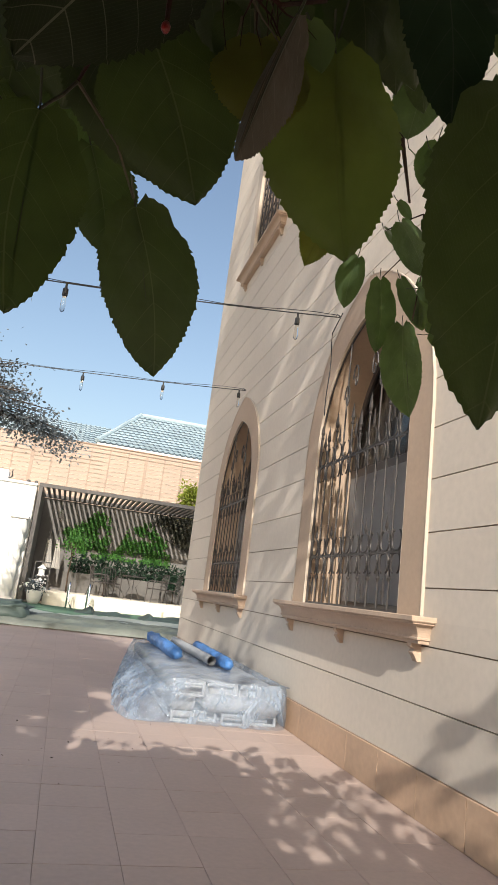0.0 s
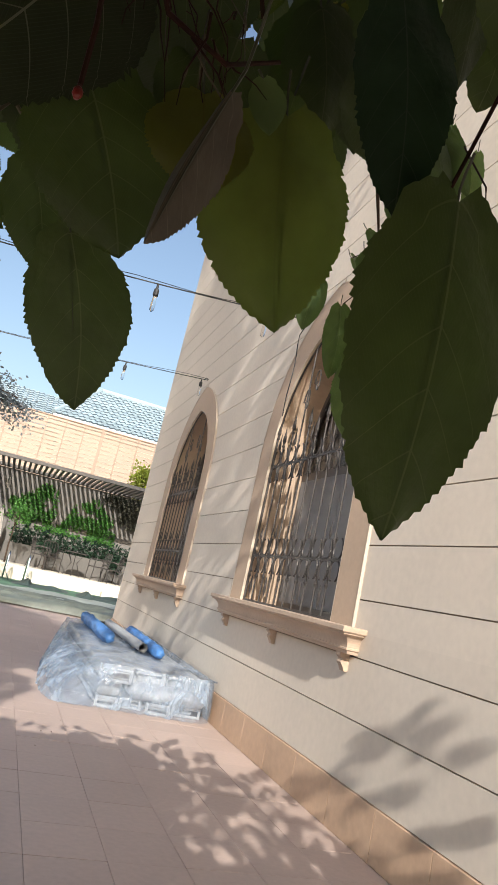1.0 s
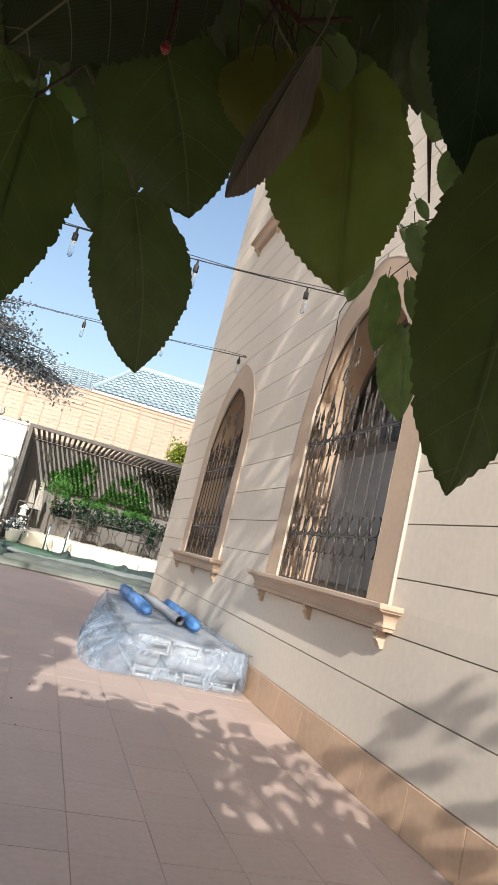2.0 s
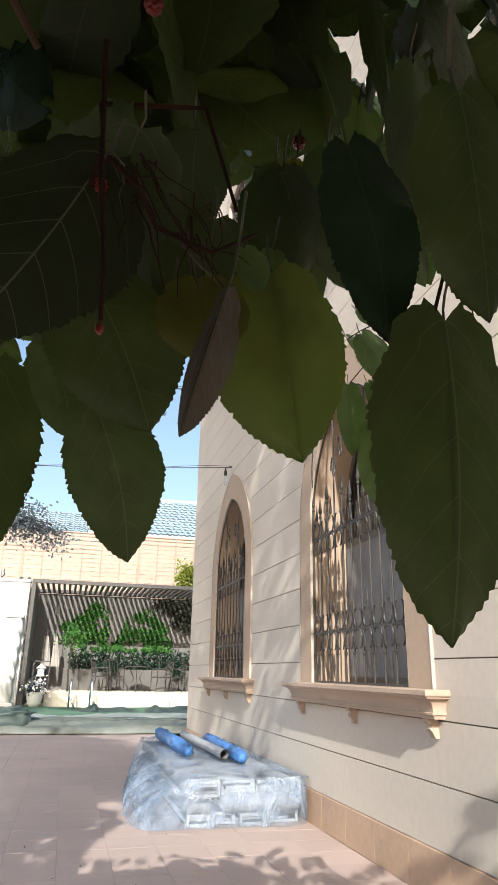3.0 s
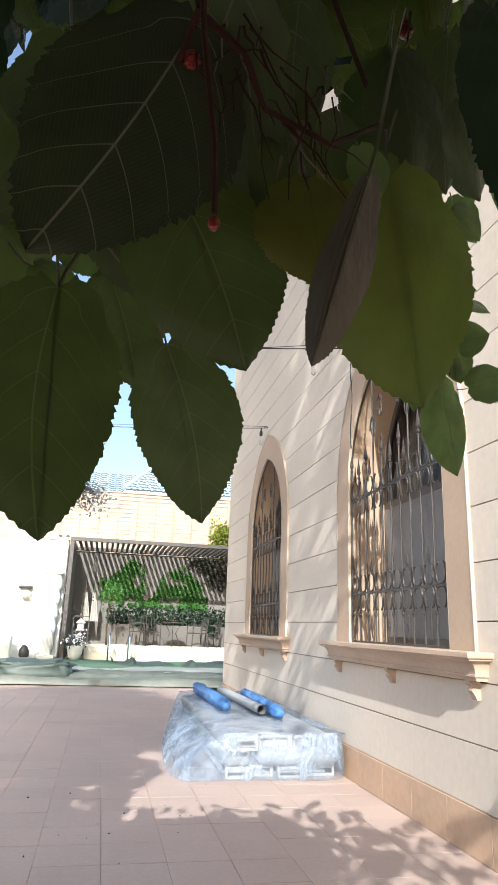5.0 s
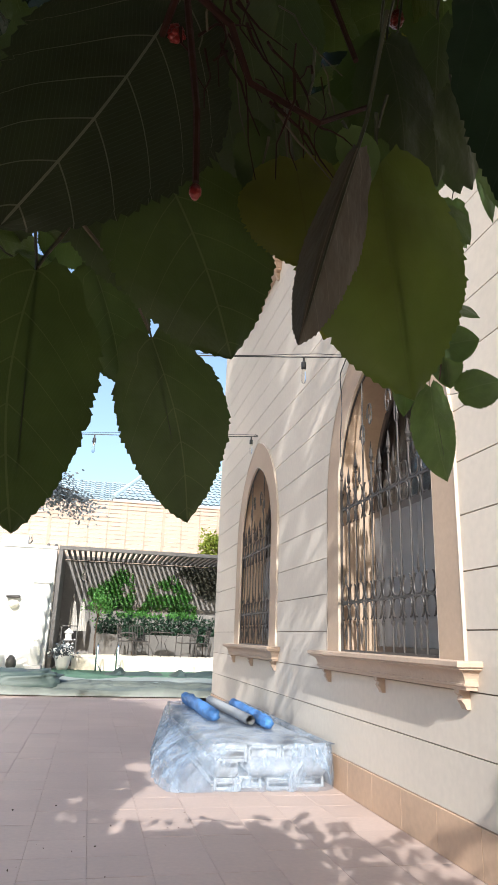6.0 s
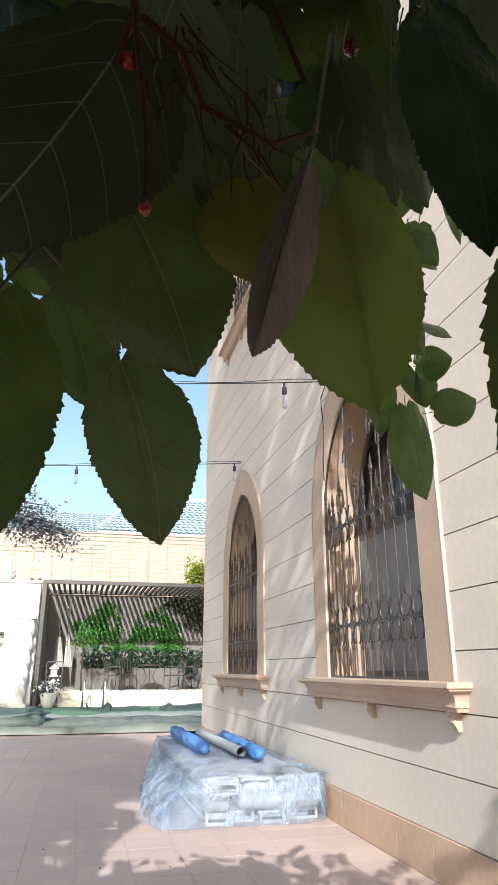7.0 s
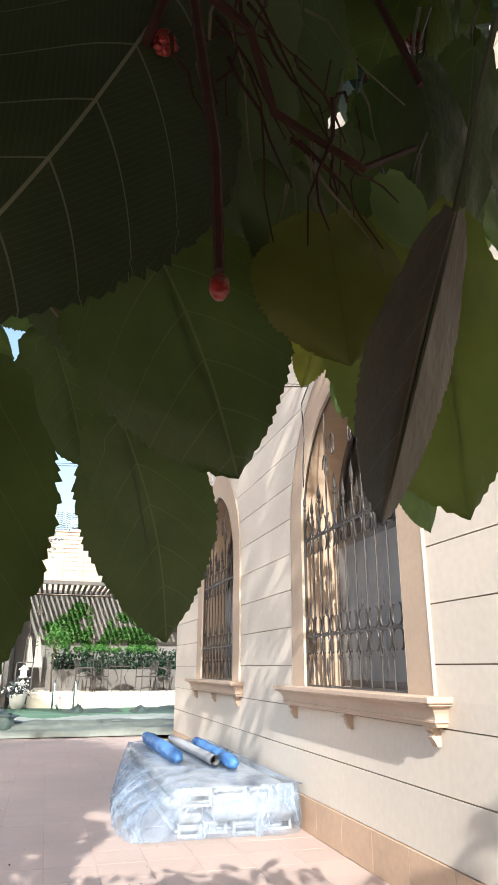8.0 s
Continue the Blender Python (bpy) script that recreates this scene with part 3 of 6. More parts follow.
# stone courses, cut round the surrounds
z = BASE_TOP
while z < FLOOR_TOP - 0.05:
    z0, z1 = z + 0.0035, min(z + COURSE - 0.0035, FLOOR_TOP)
    zs = [z0 + (z1 - z0) * i / 5 for i in range(6)]
    holes = [(c, [half_out(q, c) for q in zs]) for c in (*W_CENTRES, UP["c"])]
    holes = sorted((h for h in holes if max(h[1]) > 0), key=lambda h: h[0])
    left = [NEAR_END] * 6
    runs = []
    for c, hs in holes:
        if min(hs) <= 0 and c in W_CENTRES:
            zlo = FOOT - 0.02
            if z0 < zlo < z1:
                runs.append((left, [FAR_END] * 6, z0, zlo))
                z0 = zlo
                zs = [z0 + (z1 - z0) * i / 5 for i in range(6)]
                hs = [arch_half(q, OUT_HALF, SPRING, OUT_RISE) for q in zs]
                left = [NEAR_END] * 6 if c == W_CENTRES[0] else left
            else:
                hs = [arch_half(q, OUT_HALF, SPRING, OUT_RISE) if q > zlo - 0.001 else 0.0 for q in zs]
        elif c in W_CENTRES and z0 >= FOOT - 0.021:
            hs = [arch_half(q, OUT_HALF, SPRING, OUT_RISE) for q in zs]
        runs.append((left, [c - h for h in hs], z0, z1))
        left = [c + h for h in hs]
    runs.append((left, [FAR_END] * 6, z0, z1))
    done = set()
    for lo, hi, a, b in runs:
        key = (round(lo[0], 3), round(hi[0], 3), round(a, 3))
        if key in done:
            continue
        done.add(key)
        qs = [a + (b - a) * i / 5 for i in range(6)]
        bm = bmesh.new()
        prism(bm, [(y, q) for y, q in zip(lo, qs)] + [(y, q) for y, q in zip(hi[::-1], qs[::-1])], 0.0, 0.014)
        bmesh.ops.remove_doubles(bm, verts=bm.verts, dist=0.0004)
        part("stone_course", bm, M_STONE, wall_east)
    z += COURSE

# skirting slabs
y = NEAR_END
random.seed(4)
while y < FAR_END - 0.01:
    y1 = min(y + 0.43, FAR_END)
    part("skirting_slab", blocks(((-0.012, y + 0.0012, 0.0), (0.014, y1 - 0.0012, BASE_TOP - 0.001)), bevel=0.002), M_BASE, wall_east)
    y = y1

# ---- string lights ----
def light_string(fix, far, sag, bulbs, drop):
    s = thing("string_light", "black festoon cable with clear hanging filament bulbs", "string light", fix, "string lights")
    a, b = Vector(fix), Vector(far)
    pts = [a.lerp(b, i / 24) - Vector((0, 0, sag * 4 * (i / 24) * (1 - i / 24))) for i in range(25)]
    part("cable", tube(bmesh.new(), pts, 0.0055, 5), M_CABLE, s)
    part("guide_wire", tube(bmesh.new(), [p + Vector((0.0, 0.01, 0.022 + 0.012 * math.sin(i * 1.3))) for i, p in enumerate(pts)], 0.003, 4), M_CABLE, s)
    part("hook", tube(bmesh.new(), [a + Vector((0.02, 0, 0.0)), a + Vector((-0.03, 0, 0.02)), a + Vector((-0.045, 0, -0.01))], 0.006, 5), M_IRON, s)
    if drop:
        line = [a + Vector((-0.075 + 0.06 * max(0, 1 - i / 2), -0.06 + 0.02 * math.sin(i * 0.9) - 0.03 * max(0, 3 - i) / 3, -drop * i / 10)) for i in range(11)]
        part("lead", tube(bmesh.new(), line, 0.005, 5), M_CABLE, s)
    for f in bulbs:
        p = a.lerp(b, f) - Vector((0, 0, sag * 4 * f * (1 - f)))
        so = part("socket", lathe(bmesh.new(), (p.x, p.y, p.z - 0.10), [(0.008, 0.1), (0.01, 0.06), (0.021, 0.05), (0.022, 0.0), (0.017, -0.01)], 10), M_CABLE, s)
        part("bulb", lathe(bmesh.new(), (p.x, p.y, p.z - 0.24), [(0.004, 0.0), (0.016, 0.012), (0.02, 0.05), (0.016, 0.10), (0.014, 0.13)], 12), M_BULB, so, "clear glass bulb", True)


light_string((-0.005, 4.86, 3.36), (-6.0, 4.86, 2.95), 0.10, [0.063 + 0.155 * i for i in range(6)], 0.9)
light_string((-0.005, 8.05, 3.59), (-7.0, 8.05, 3.25), 0.10, [0.012 + 0.142 * i for i in range(7)], 0.0)
for x, y in ((-6.0, 4.86), (-7.0, 8.05)):
    p = thing("light_pole", "slim dark steel pole holding the light string", "pole", (x, y, 0), "light poles")
    part("shaft", tube(bmesh.new(), [(x, y, -0.02), (x, y, 3.4)], 0.025, 8), M_STEEL, p)

# ---- wrapped stack beside the wall ----
X0, X1, Y0, Y1, TOP = -0.94, -0.05, 5.12, 8.10, 0.295
stack = thing("lounger_stack", "stack of white lounger frames wrapped in clear crumpled polythene", "wrapped furniture", ((X0 + X1) / 2, Y0, 0))


def end_frame(x0, x1, z0, z1, y):
    """An open square of white tube, the end of one lounger."""
    t = 0.011
    part("end_frame", blocks(((x0, y, z0), (x0 + 2 * t, y + 0.022, z1)), ((x1 - 2 * t, y, z0), (x1, y + 0.022, z1)), ((x0 + 2 * t, y, z0), (x1 - 2 * t, y + 0.022, z0 + 2 * t)), ((x0 + 2 * t, y, z1 - 2 * t), (x1 - 2 * t, y + 0.022, z1)), bevel=0.004), M_CRATE, stack)


for k, (x0, x1) in enumerate(((-0.94, -0.77), (-0.75, -0.57), (-0.55, -0.36), (-0.34, -0.09))):
    for y in (Y0 + 0.07 * (k % 2), Y1 - 0.03):
        end_frame(x0, x1, 0.002, 0.082, y)
    part("side_rail", blocks(((x0, Y0 + 0.022, 0.06), (x0 + 0.022, Y1 - 0.03, 0.082))), M_CRATE, stack)
for k, (x0, x1) in enumerate(((-0.91, -0.70), (-0.68, -0.44), (-0.42, -0.25), (-0.23, -0.07))):
    for y in (Y0 + 0.06 * (k > 0), Y1 - 0.03):
        end_frame(x0, x1, 0.186, 0.29, y)
    part("side_rail", blocks(((x0, Y0 + 0.022, 0.268), (x0 + 0.022, Y1 - 0.03, 0.29))), M_CRATE, stack)
bm = block(bmesh.new(), (-0.70, Y0 - 0.01, 0.084), (-0.07, Y1 - 0.1, 0.205), 0.045)
part("cushion", bm, M_PAD, stack, "white padded cushion", True)
part("side_cushion", block(bmesh.new(), (-0.945, Y0 + 0.09, 0.06), (-0.74, Y1 - 0.1, 0.20), 0.03), M_MATTRESS, stack, "grey padded cushion", True)
part("mattress", block(bmesh.new(), (-0.94, Y0 + 0.10, 0.185), (-0.105, Y1 - 0.035, 0.293), 0.02), M_MATTRESS, stack, "grey mattress", True)
part("lower_mattress", block(bmesh.new(), (-0.95, Y0 + 0.12, 0.006), (-0.14, Y1 - 0.06, 0.058), 0.02), M_MATTRESS, stack, "grey mattress", True)

NU, NV = 480, 60
WX, WY = (X1 - X0) / 2 + 0.02, (Y1 - Y0) / 2 + 0.02


def ridge(p):
    """Sharp creases: 1 along a fold, falling away on both sides."""
    return 1 - 2.2 * abs(noise.noise(p))


def wrap(loose, seed, left_only):
    """The crumpled sheet over the pile; loose scales the slack bag on its open side."""
    bm = bmesh.new()
    rows = []
    for j in range(NV + 1):
        v = j / NV
        row = []
        for i in range(NU):
            a = 2 * math.pi * (i + 0.5) / NU
            ca, sa = math.cos(a), math.sin(a)
            k = max(abs(ca), abs(sa))
            ex, ey = ca / k, sa / k
            along = 0.5 + 0.5 * ey
            bag = 0.40 * loose * max(0.0, -ex) ** 4 * (1 - math.exp(-(along + 0.10) * 9)) * (1 - along) ** 0.8
            run = (ex if abs(sa) >= abs(ca) else ey * 3.3) * 2.0 + (5 if ca > 0 else 0)
            if v < 0.6:
                h = v / 0.6
                out = bag * (1 - h ** 2.6) + 0.03 * (1 - h)
                z = 0.004 + (TOP + 0.006) * h
                wx, wy = WX, WY + 0.02 * (1 - h)
                p = Vector(((X0 + X1) / 2 + ex * wx - out * (ex < 0), (Y0 + Y1) / 2 + ey * wy, z))
                left = 1.0 if ex < -0.99 else 0.0
                slack = 0.75 + 0.25 * left
                taut = min(1.0, max(0.0, 0.45 + 1.5 * ex)) if sa < 0 and abs(sa) > abs(ca) else 0.0
                crush = 0.020 * taut * ridge(Vector((run * 6.5 + 0.9 * math.sin(h * 5), h * 1.5, 21.0))) + 0.009 * taut * ridge(Vector((run * 14 - h * 3, h * 4, 15.0)))
                out_front = (0.055 * math.sin(math.pi * min(1, h * 1.05)) ** 0.8 + crush) * taut
                fold = out_front + 0.022 * ridge(Vector((run * 3.2 + h * 1.4, h * 1.1, 1.0 + seed))) + 0.011 * ridge(Vector((run * 8.5 - h * 2.2, h * 2.6, 4.0 + seed))) + 0.006 * ridge(Vector((run * 17, h * 6, 9.0)))
                hem = 0.03 * max(0, 1 - h * 5) * noise.noise(Vector((run * 5, 2, 7)))
                p += Vector((ex if abs(ca) >= abs(sa) else 0, ey if abs(sa) > abs(ca) else 0, 0)) * (fold * slack * (1 - h ** 6) + hem)
                if ex > 0.75 and sa < 0:
                    p.y += 0.10 * ((ex - 0.75) / 0.25) ** 2
                if p.x > -0.016:
                    p.x = -0.016
                p.z += 0.004 * noise.noise(p * 11) * (h > 0.9)
            else:
                h = (v - 0.6) / 0.4
                p = Vector(((X0 + X1) / 2 + ex * WX * (1 - h * 0.985), (Y0 + Y1) / 2 + ey * WY * (1 - h * 0.985), TOP + 0.010))
                p.z += 0.009 * max(0.0, ridge(Vector((p.x * 3.5 + p.y * 1.2, p.y * 1.0, 2)))) + 0.005 * max(0.0, ridge(Vector((p.x * 9, p.y * 5, 6)))) + 0.02 * max(0, (p.y - Y0) / (Y1 - Y0))
                if h < 0.06 and ex > 0.99:
                    p.z -= 0.012
            p.z = max(p.z, 0.004)
            row.append(bm.verts.new(p))
        rows.append(row)
    for a, b in zip(rows, rows[1:] if not left_only else rows[1:31]):
        for i in range(NU):
            if not left_only or 0.40 * NU < i < 0.64 * NU:
                bm.faces.new((a[i], a[(i + 1) % NU], b[(i + 1) % NU], b[i]))
    if left_only:
        bmesh.ops.delete(bm, geom=[v for v in bm.verts if not v.link_faces], context="VERTS")
    return bm


part("polythene_wrap", wrap(1.0, 0.0, False), M_SHEET, stack, "clear crumpled shiny polythene")
part("inner_sheet", wrap(0.72, 12.0, True), M_SHEET, stack, "second slack layer of polythene")


def foam_roll(a, b, r, seed):
    """A lumpy wrapped roll lying between a and b."""
    rl = thing("foam_roll", "bright blue wrapped roll lying on the polythene", "roll", a, "blue rolls")
    a, b = Vector(a), Vector(b)
    bm = bmesh.new()
    n, k = 48, 20
    rings = []
    side = (b - a).cross(Vector((0, 0, 1))).normalized()
    for i in range(n + 1):
        f = i / n
        rad = r * (min(1, 0.62 + 0.38 * math.sqrt(min(1, 14 * min(f, 1 - f)))) - (0.22 if i in (0, n) else 0))
        c0 = a.lerp(b, f)
        rings.append([bm.verts.new(c0 + (rad * (1 + 0.30 * noise.noise(Vector((f * 9 + seed, 1.6 * math.cos(q), 1.6 * math.sin(q)))) + 0.15 * ridge(Vector((f * 22 + seed, 2.4 * math.cos(q), 2.4 * math.sin(q)))))) * (math.cos(q) * side + math.sin(q) * Vector((0, 0, 1)))) for q in (2 * math.pi * j / k for j in range(k))])
    for p, q in zip(rings, rings[1:]):
        for j in range(k):
            bm.faces.new((p[j], p[(j + 1) % k], q[(j + 1) % k], q[j]))
    bm.faces.new(rings[0][::-1])
    bm.faces.new(rings[-1])
    part("wrapping", bm, M_BLUE, rl, smooth=True)


foam_roll((-0.775, 8.0, 0.385), (-0.738, 6.25, 0.372), 0.056, 1)
foam_roll((-0.335, 7.5, 0.375), (-0.357, 5.78, 0.366), 0.047, 5)
pipe = thing("drain_pipe", "grey plastic pipe lying on the wrapped stack", "pipe", (-0.5, 6.05, 0.37))
bm = bmesh.new()
prof = [Vector((-0.535, 7.75, 0.382)), Vector((-0.463, 6.05, 0.364))]
for r in (0.042, 0.036):
    tube(bm, prof, r, 20, cap=False)
part("tube", bm, M_PIPE, pipe, smooth=True)

# ---- pool and its cover ----
bm = bmesh.new()
NX, NY = 90, 44
grid = []
for j in range(NY + 1):
    y = 12.33 + 1.34 * j / NY
    row = []
    for i in range(NX + 1):
        x = -9 + 11.5 * i / NX
        f = j / NY
        h = 0.02 + 0.07 * math.sin(min(1, f * 4) * math.pi / 2) + 0.07 * max(0, ridge(Vector((x * 0.35 + y * 0.8, y * 2.4, 0.3)))) + 0.05 * max(0, ridge(Vector((x * 1.3 - y * 1.5, y * 4.2, 1)))) + 0.02 * noise.noise(Vector((x * 3, y * 7, 2)))
        row.append(bm.verts.new((x, y + 0.05 * noise.noise(Vector((x * 0.8, 0, 4))), max(0.0, h * (0.1 if j == 0 else 1) + 0.004))))
    grid.append(row)
for a, b in zip(grid, grid[1:]):
    for i in range(NX):
        bm.faces.new((a[i], a[i + 1], b[i + 1], b[i]))
cover = thing("pool_cover", "grey-green pool cover bunched along the pool edge", "pool cover", (0, 12.6, 0))
part("fabric", bm, M_COVER, cover, smooth=True)
bm = bmesh.new()
grid = []
for j in range(17):
    row = []
    for i in range(NX + 1):
        x = -9 + 11.5 * i / NX
        y = 13.3 + 1.9 * j / 16 + 0.12 * noise.noise(Vector((x * 0.5, 7, 1)))
        row.append(bm.verts.new((x, y, 0.08 + 0.07 * max(0, ridge(Vector((x * 0.5 + y * 0.5, y * 1.6, 3)))) + 0.05 * max(0, ridge(Vector((x * 1.4, y * 3.0 + x * 0.6, 8)))))))
    grid.append(row)
for a, b in zip(grid, grid[1:]):
    for i in range(NX):
        bm.faces.new((a[i], a[i + 1], b[i + 1], b[i]))
pale = thing("ground_sheet", "pale grey sheet spread loosely beside the pool cover", "sheet", (0, 14, 0.1))
part("fabric", bm, M_TARP_PALE, pale, smooth=True)
bm = bmesh.new()
grid = []
for j in range(25):
    row = []
    for i in range(NX + 1):
        x = -10 + 13.0 * i / NX
        y = 15.0 + 6.0 * j / 24
        row.append(bm.verts.new((x, y, 0.03 + 0.03 * noise.noise(Vector((x * 0.5, y * 0.5, 8))))))
    grid.append(row)
for a, b in zip(grid, grid[1:]):
    for i in range(NX):
        bm.faces.new((a[i], a[i + 1], b[i + 1], b[i]))
structure("lawn", bm, M_TURF, "green artificial turf beyond the pool cover", "turf", True)


def heap(name, label, centre, size, mat, seed, bumps=0.25):
    """A slumped pile of folded cloth."""
    h = thing(name, label, "fabric pile", (centre[0], centre[1], 0), "fabric piles")
    bm = bmesh.new()
    bmesh.ops.create_icosphere(bm, subdivisions=4, radius=1)
    for v in bm.verts:
        d = v.co.copy()
        p = Vector((math.copysign(abs(d.x) ** 0.55, d.x), math.copysign(abs(d.y) ** 0.55, d.y), math.copysign(abs(d.z) ** 0.6, d.z)))
        k = 1 + bumps * noise.noise(Vector((d.x * 2.2 + seed, d.y * 2.2, d.z * 5))) + 0.1 * noise.noise(d * 7)
        v.co = Vector((centre[0] + p.x * size[0] * k, centre[1] + p.y * size[1] * k, max(-0.01, size[2] * (0.5 + 0.5 * p.z * k))))
    part("folds", bm, mat, h, smooth=True)


heap("folded_cover", "dark grey-green folded pool cover lying on the paving", (-3.0, 12.95, 0), (0.66, 0.5, 0.40), M_TARP, 2)
heap("folded_cover", "crumpled pale sheet beside the folded cover", (-4.3, 13.1, 0), (0.7, 0.5, 0.34), M_TARP_PALE, 6)


def tented_sheet(x0, x1, y0, y1, peaks, mat, label):
    """A stiff sheet dropped in a few pointed folds."""
    h = thing("tented_sheet", label, "fabric pile", ((x0 + x1) / 2, y0, 0), "fabric piles")
    bm = bmesh.new()
    n, m = 48, 14
    rows = []
    for j in range(m + 1):
        row = []
        for i in range(n + 1):
            x, y = x0 + (x1 - x0) * i / n, y0 + (y1 - y0) * j / m
            z = 0.05
            for px, py, top, wide in peaks:
                z = max(z, top * max(0.0, 1 - abs(x - px) / (wide * (0.55 if x > px else 1.35)) - 0.55 * abs(y - py)))
            edge = min(1.0, 6 * min(i / n, 1 - i / n, j / m + 0.04, 1 - j / m))
            row.append(bm.verts.new((x + 0.05 * noise.noise(Vector((x * 2, y * 2, 1))), y, 0.012 + z * edge + 0.03 * noise.noise(Vector((x * 3, y * 3, 5))) * edge)))
        rows.append(row)
    for a, b in zip(rows, rows[1:]):
        for i in range(n):
            bm.faces.new((a[i], a[i + 1], b[i + 1], b[i]))
    part("folds", bm, mat, h, smooth=False)


tented_sheet(-1.5, 0.3, 18.2, 19.6, ((-1.0, 18.9, 0.20, 0.30), (-0.35, 18.5, 0.13, 0.8)), M_TARP, "dark green sheet dropped in pointed folds on the turf")
tented_sheet(0.1, 2.6, 17.8, 19.2, ((0.55, 18.4, 0.19, 0.45), (1.4, 18.6, 0.16, 1.1)), M_TARP, "grey-green sheet dropped in pointed folds on the turf")

ladder = thing("pool_ladder", "bent chrome pool ladder handrails", "ladder", (-1.4, 19.9, 0))
for x in (-1.66, -1.10):
    pts = [(x, 20.0, -0.02), (x, 20.0, 0.62)] + [(x + 0.02, 20.0 - 0.14 + 0.14 * math.cos(a), 0.62 + 0.14 * math.sin(a)) for a in (math.pi * i / 8 for i in range(1, 9))] + [(x + 0.03, 19.66, 0.3), (x + 0.16, 19.5, 0.02)]
    part("handrail", tube(bmesh.new(), pts, 0.024, 8), M_CHROME, ladder, smooth=True)

# ---- pergola ----
GY, GB, GL, GR, STEP, GT = 20.6, 23.35, -2.97, 4.6, 0.42, 3.42
structure("terrace_step", blocks(((-2.35, GY + 0.05, -0.05), (GR + 0.4, GB, STEP)), bevel=0.015), M_CREAM, "raised cream terrace under the pergola", "terrace")
structure("terrace_low_step", blocks(((1.2, GY - 0.32, -0.05), (GR + 0.4, GY + 0.046, 0.2)), bevel=0.012), M_CREAM, "low cream step before the terrace", "step")
structure("wall_garden", blocks(((GL - 0.1, GB, 0), (GR + 0.5, GB + 0.2, GT - 0.02))), M_GREYWALL, "taupe garden wall behind the pergola", "wall")
structure("wall_pergola_side", blocks(((GL - 0.1, GY + 0.2, 0), (GL + 0.05, GB - 0.004, GT - 0.12))), M_GREYWALL, "taupe side wall of the pergola", "wall")
perg = thing("pergola", "dark steel pergola with a slatted roof", "pergola", (0, GY, 0))
for x in (GL, GR):
    part("post", blocks(((x - 0.06, GY - 0.06, -0.02), (x + 0.06, GY + 0.06, GT)), bevel=0.006), M_STEEL, perg)
part("front_beam", blocks(((GL - 0.06, GY - 0.05, GT), (GR + 0.06, GY + 0.05, GT + 0.11)), bevel=0.006), M_STEEL, perg)
part("back_beam", blocks(((GL - 0.06, GB - 0.13, GT), (GR + 0.06, GB + 0.1, GT + 0.11)), bevel=0.006), M_STEEL, perg)
part("side_beam", blocks(((GL - 0.06, GY + 0.051, GT), (GL + 0.04, GB - 0.131, GT + 0.11)), bevel=0.006), M_STEEL, perg)
x = GL + 0.2
while x < GR:
    part("roof_slat", blocks(((x - 0.035, GY + 0.051, GT + 0.005), (x + 0.035, GB - 0.131, GT + 0.09))), M_STEEL, perg)
    x += 0.165
for x in (-2.25, -0.75, 0.6):
    pl = thing("pendant_lamp", "small glass pendant lamp under the pergola roof", "lamp", (x, 21.9, 2.7), "pendant lamps")
    part("cord", tube(bmesh.new(), [(x, 21.9, GT + 0.02), (x, 21.9, 2.95)], 0.008, 5), M_CABLE, pl)
    part("shade", lathe(bmesh.new(), (x, 21.9, 2.66), [(0.03, 0.3), (0.05, 0.24), (0.09, 0.12), (0.085, 0.0), (0.02, -0.03)], 12), M_BULB, pl, "clear glass shade", True)


def leaf_cloud(bm, points, size, rng, flat=None):
    """Small pointed leaves strewn at the points, each a bent four-sided blade."""
    for p in points:
        s = size * rng.uniform(0.7, 1.3)
        way = Vector((rng.gauss(0, 1), rng.gauss(0, 1), rng.gauss(-0.3, 1))).normalized()
        if flat:
            way = (way - flat * way.dot(flat) * 0.8).normalized()
        side = way.cross(Vector((rng.gauss(0, 1), rng.gauss(0, 1), rng.gauss(0, 1)))).normalized()
        up = way.cross(side)
        a = bm.verts.new(p)
        b = bm.verts.new(p + way * s * 0.5 + side * s * 0.28 + up * s * 0.08)
        c0 = bm.verts.new(p + way * s)
        d = bm.verts.new(p + way * s * 0.5 - side * s * 0.28 + up * s * 0.08)
        bm.faces.new((a, b, c0))
        bm.faces.new((a, c0, d))


rng = random.Random(7)
pts = []
IVY_TOP = ((-2.3, 1.3), (-2.05, 2.45), (-1.4, 2.8), (-0.95, 3.35), (-0.65, 2.9), (-0.5, 1.7), (-0.3, 1.9), (0.1, 2.85), (0.7, 3.0), (1.35, 2.5), (1.7, 1.5), (2.6, 1.4))
while len(pts) < 3600:
    x, z = rng.uniform(-2.3, 2.6), rng.uniform(1.62, 3.3)
    for (a0, e0), (a1, e1) in zip(IVY_TOP, IVY_TOP[1:]):
        if a0 <= x <= a1:
            edge = e0 + (e1 - e0) * (x - a0) / (a1 - a0)
    if x < -1.1 and z < 1.45 - 0.9 * (x + 1.1):
        continue
    if z < edge + 0.15 * noise.noise(Vector((x * 4, 2, z * 4))) and noise.noise(Vector((x * 3, 5, z * 3))) > -0.25:
        pts.append(Vector((x, GB - rng.uniform(0.02, 0.09), z)))
bm = bmesh.new()
leaf_cloud(bm, pts, 0.10, rng, Vector((0, 1, 0)))
tagged(part("climbing_ivy", bm, M_IVY), "green ivy climbing over the taupe garden wall", "ivy", kind="stuff")
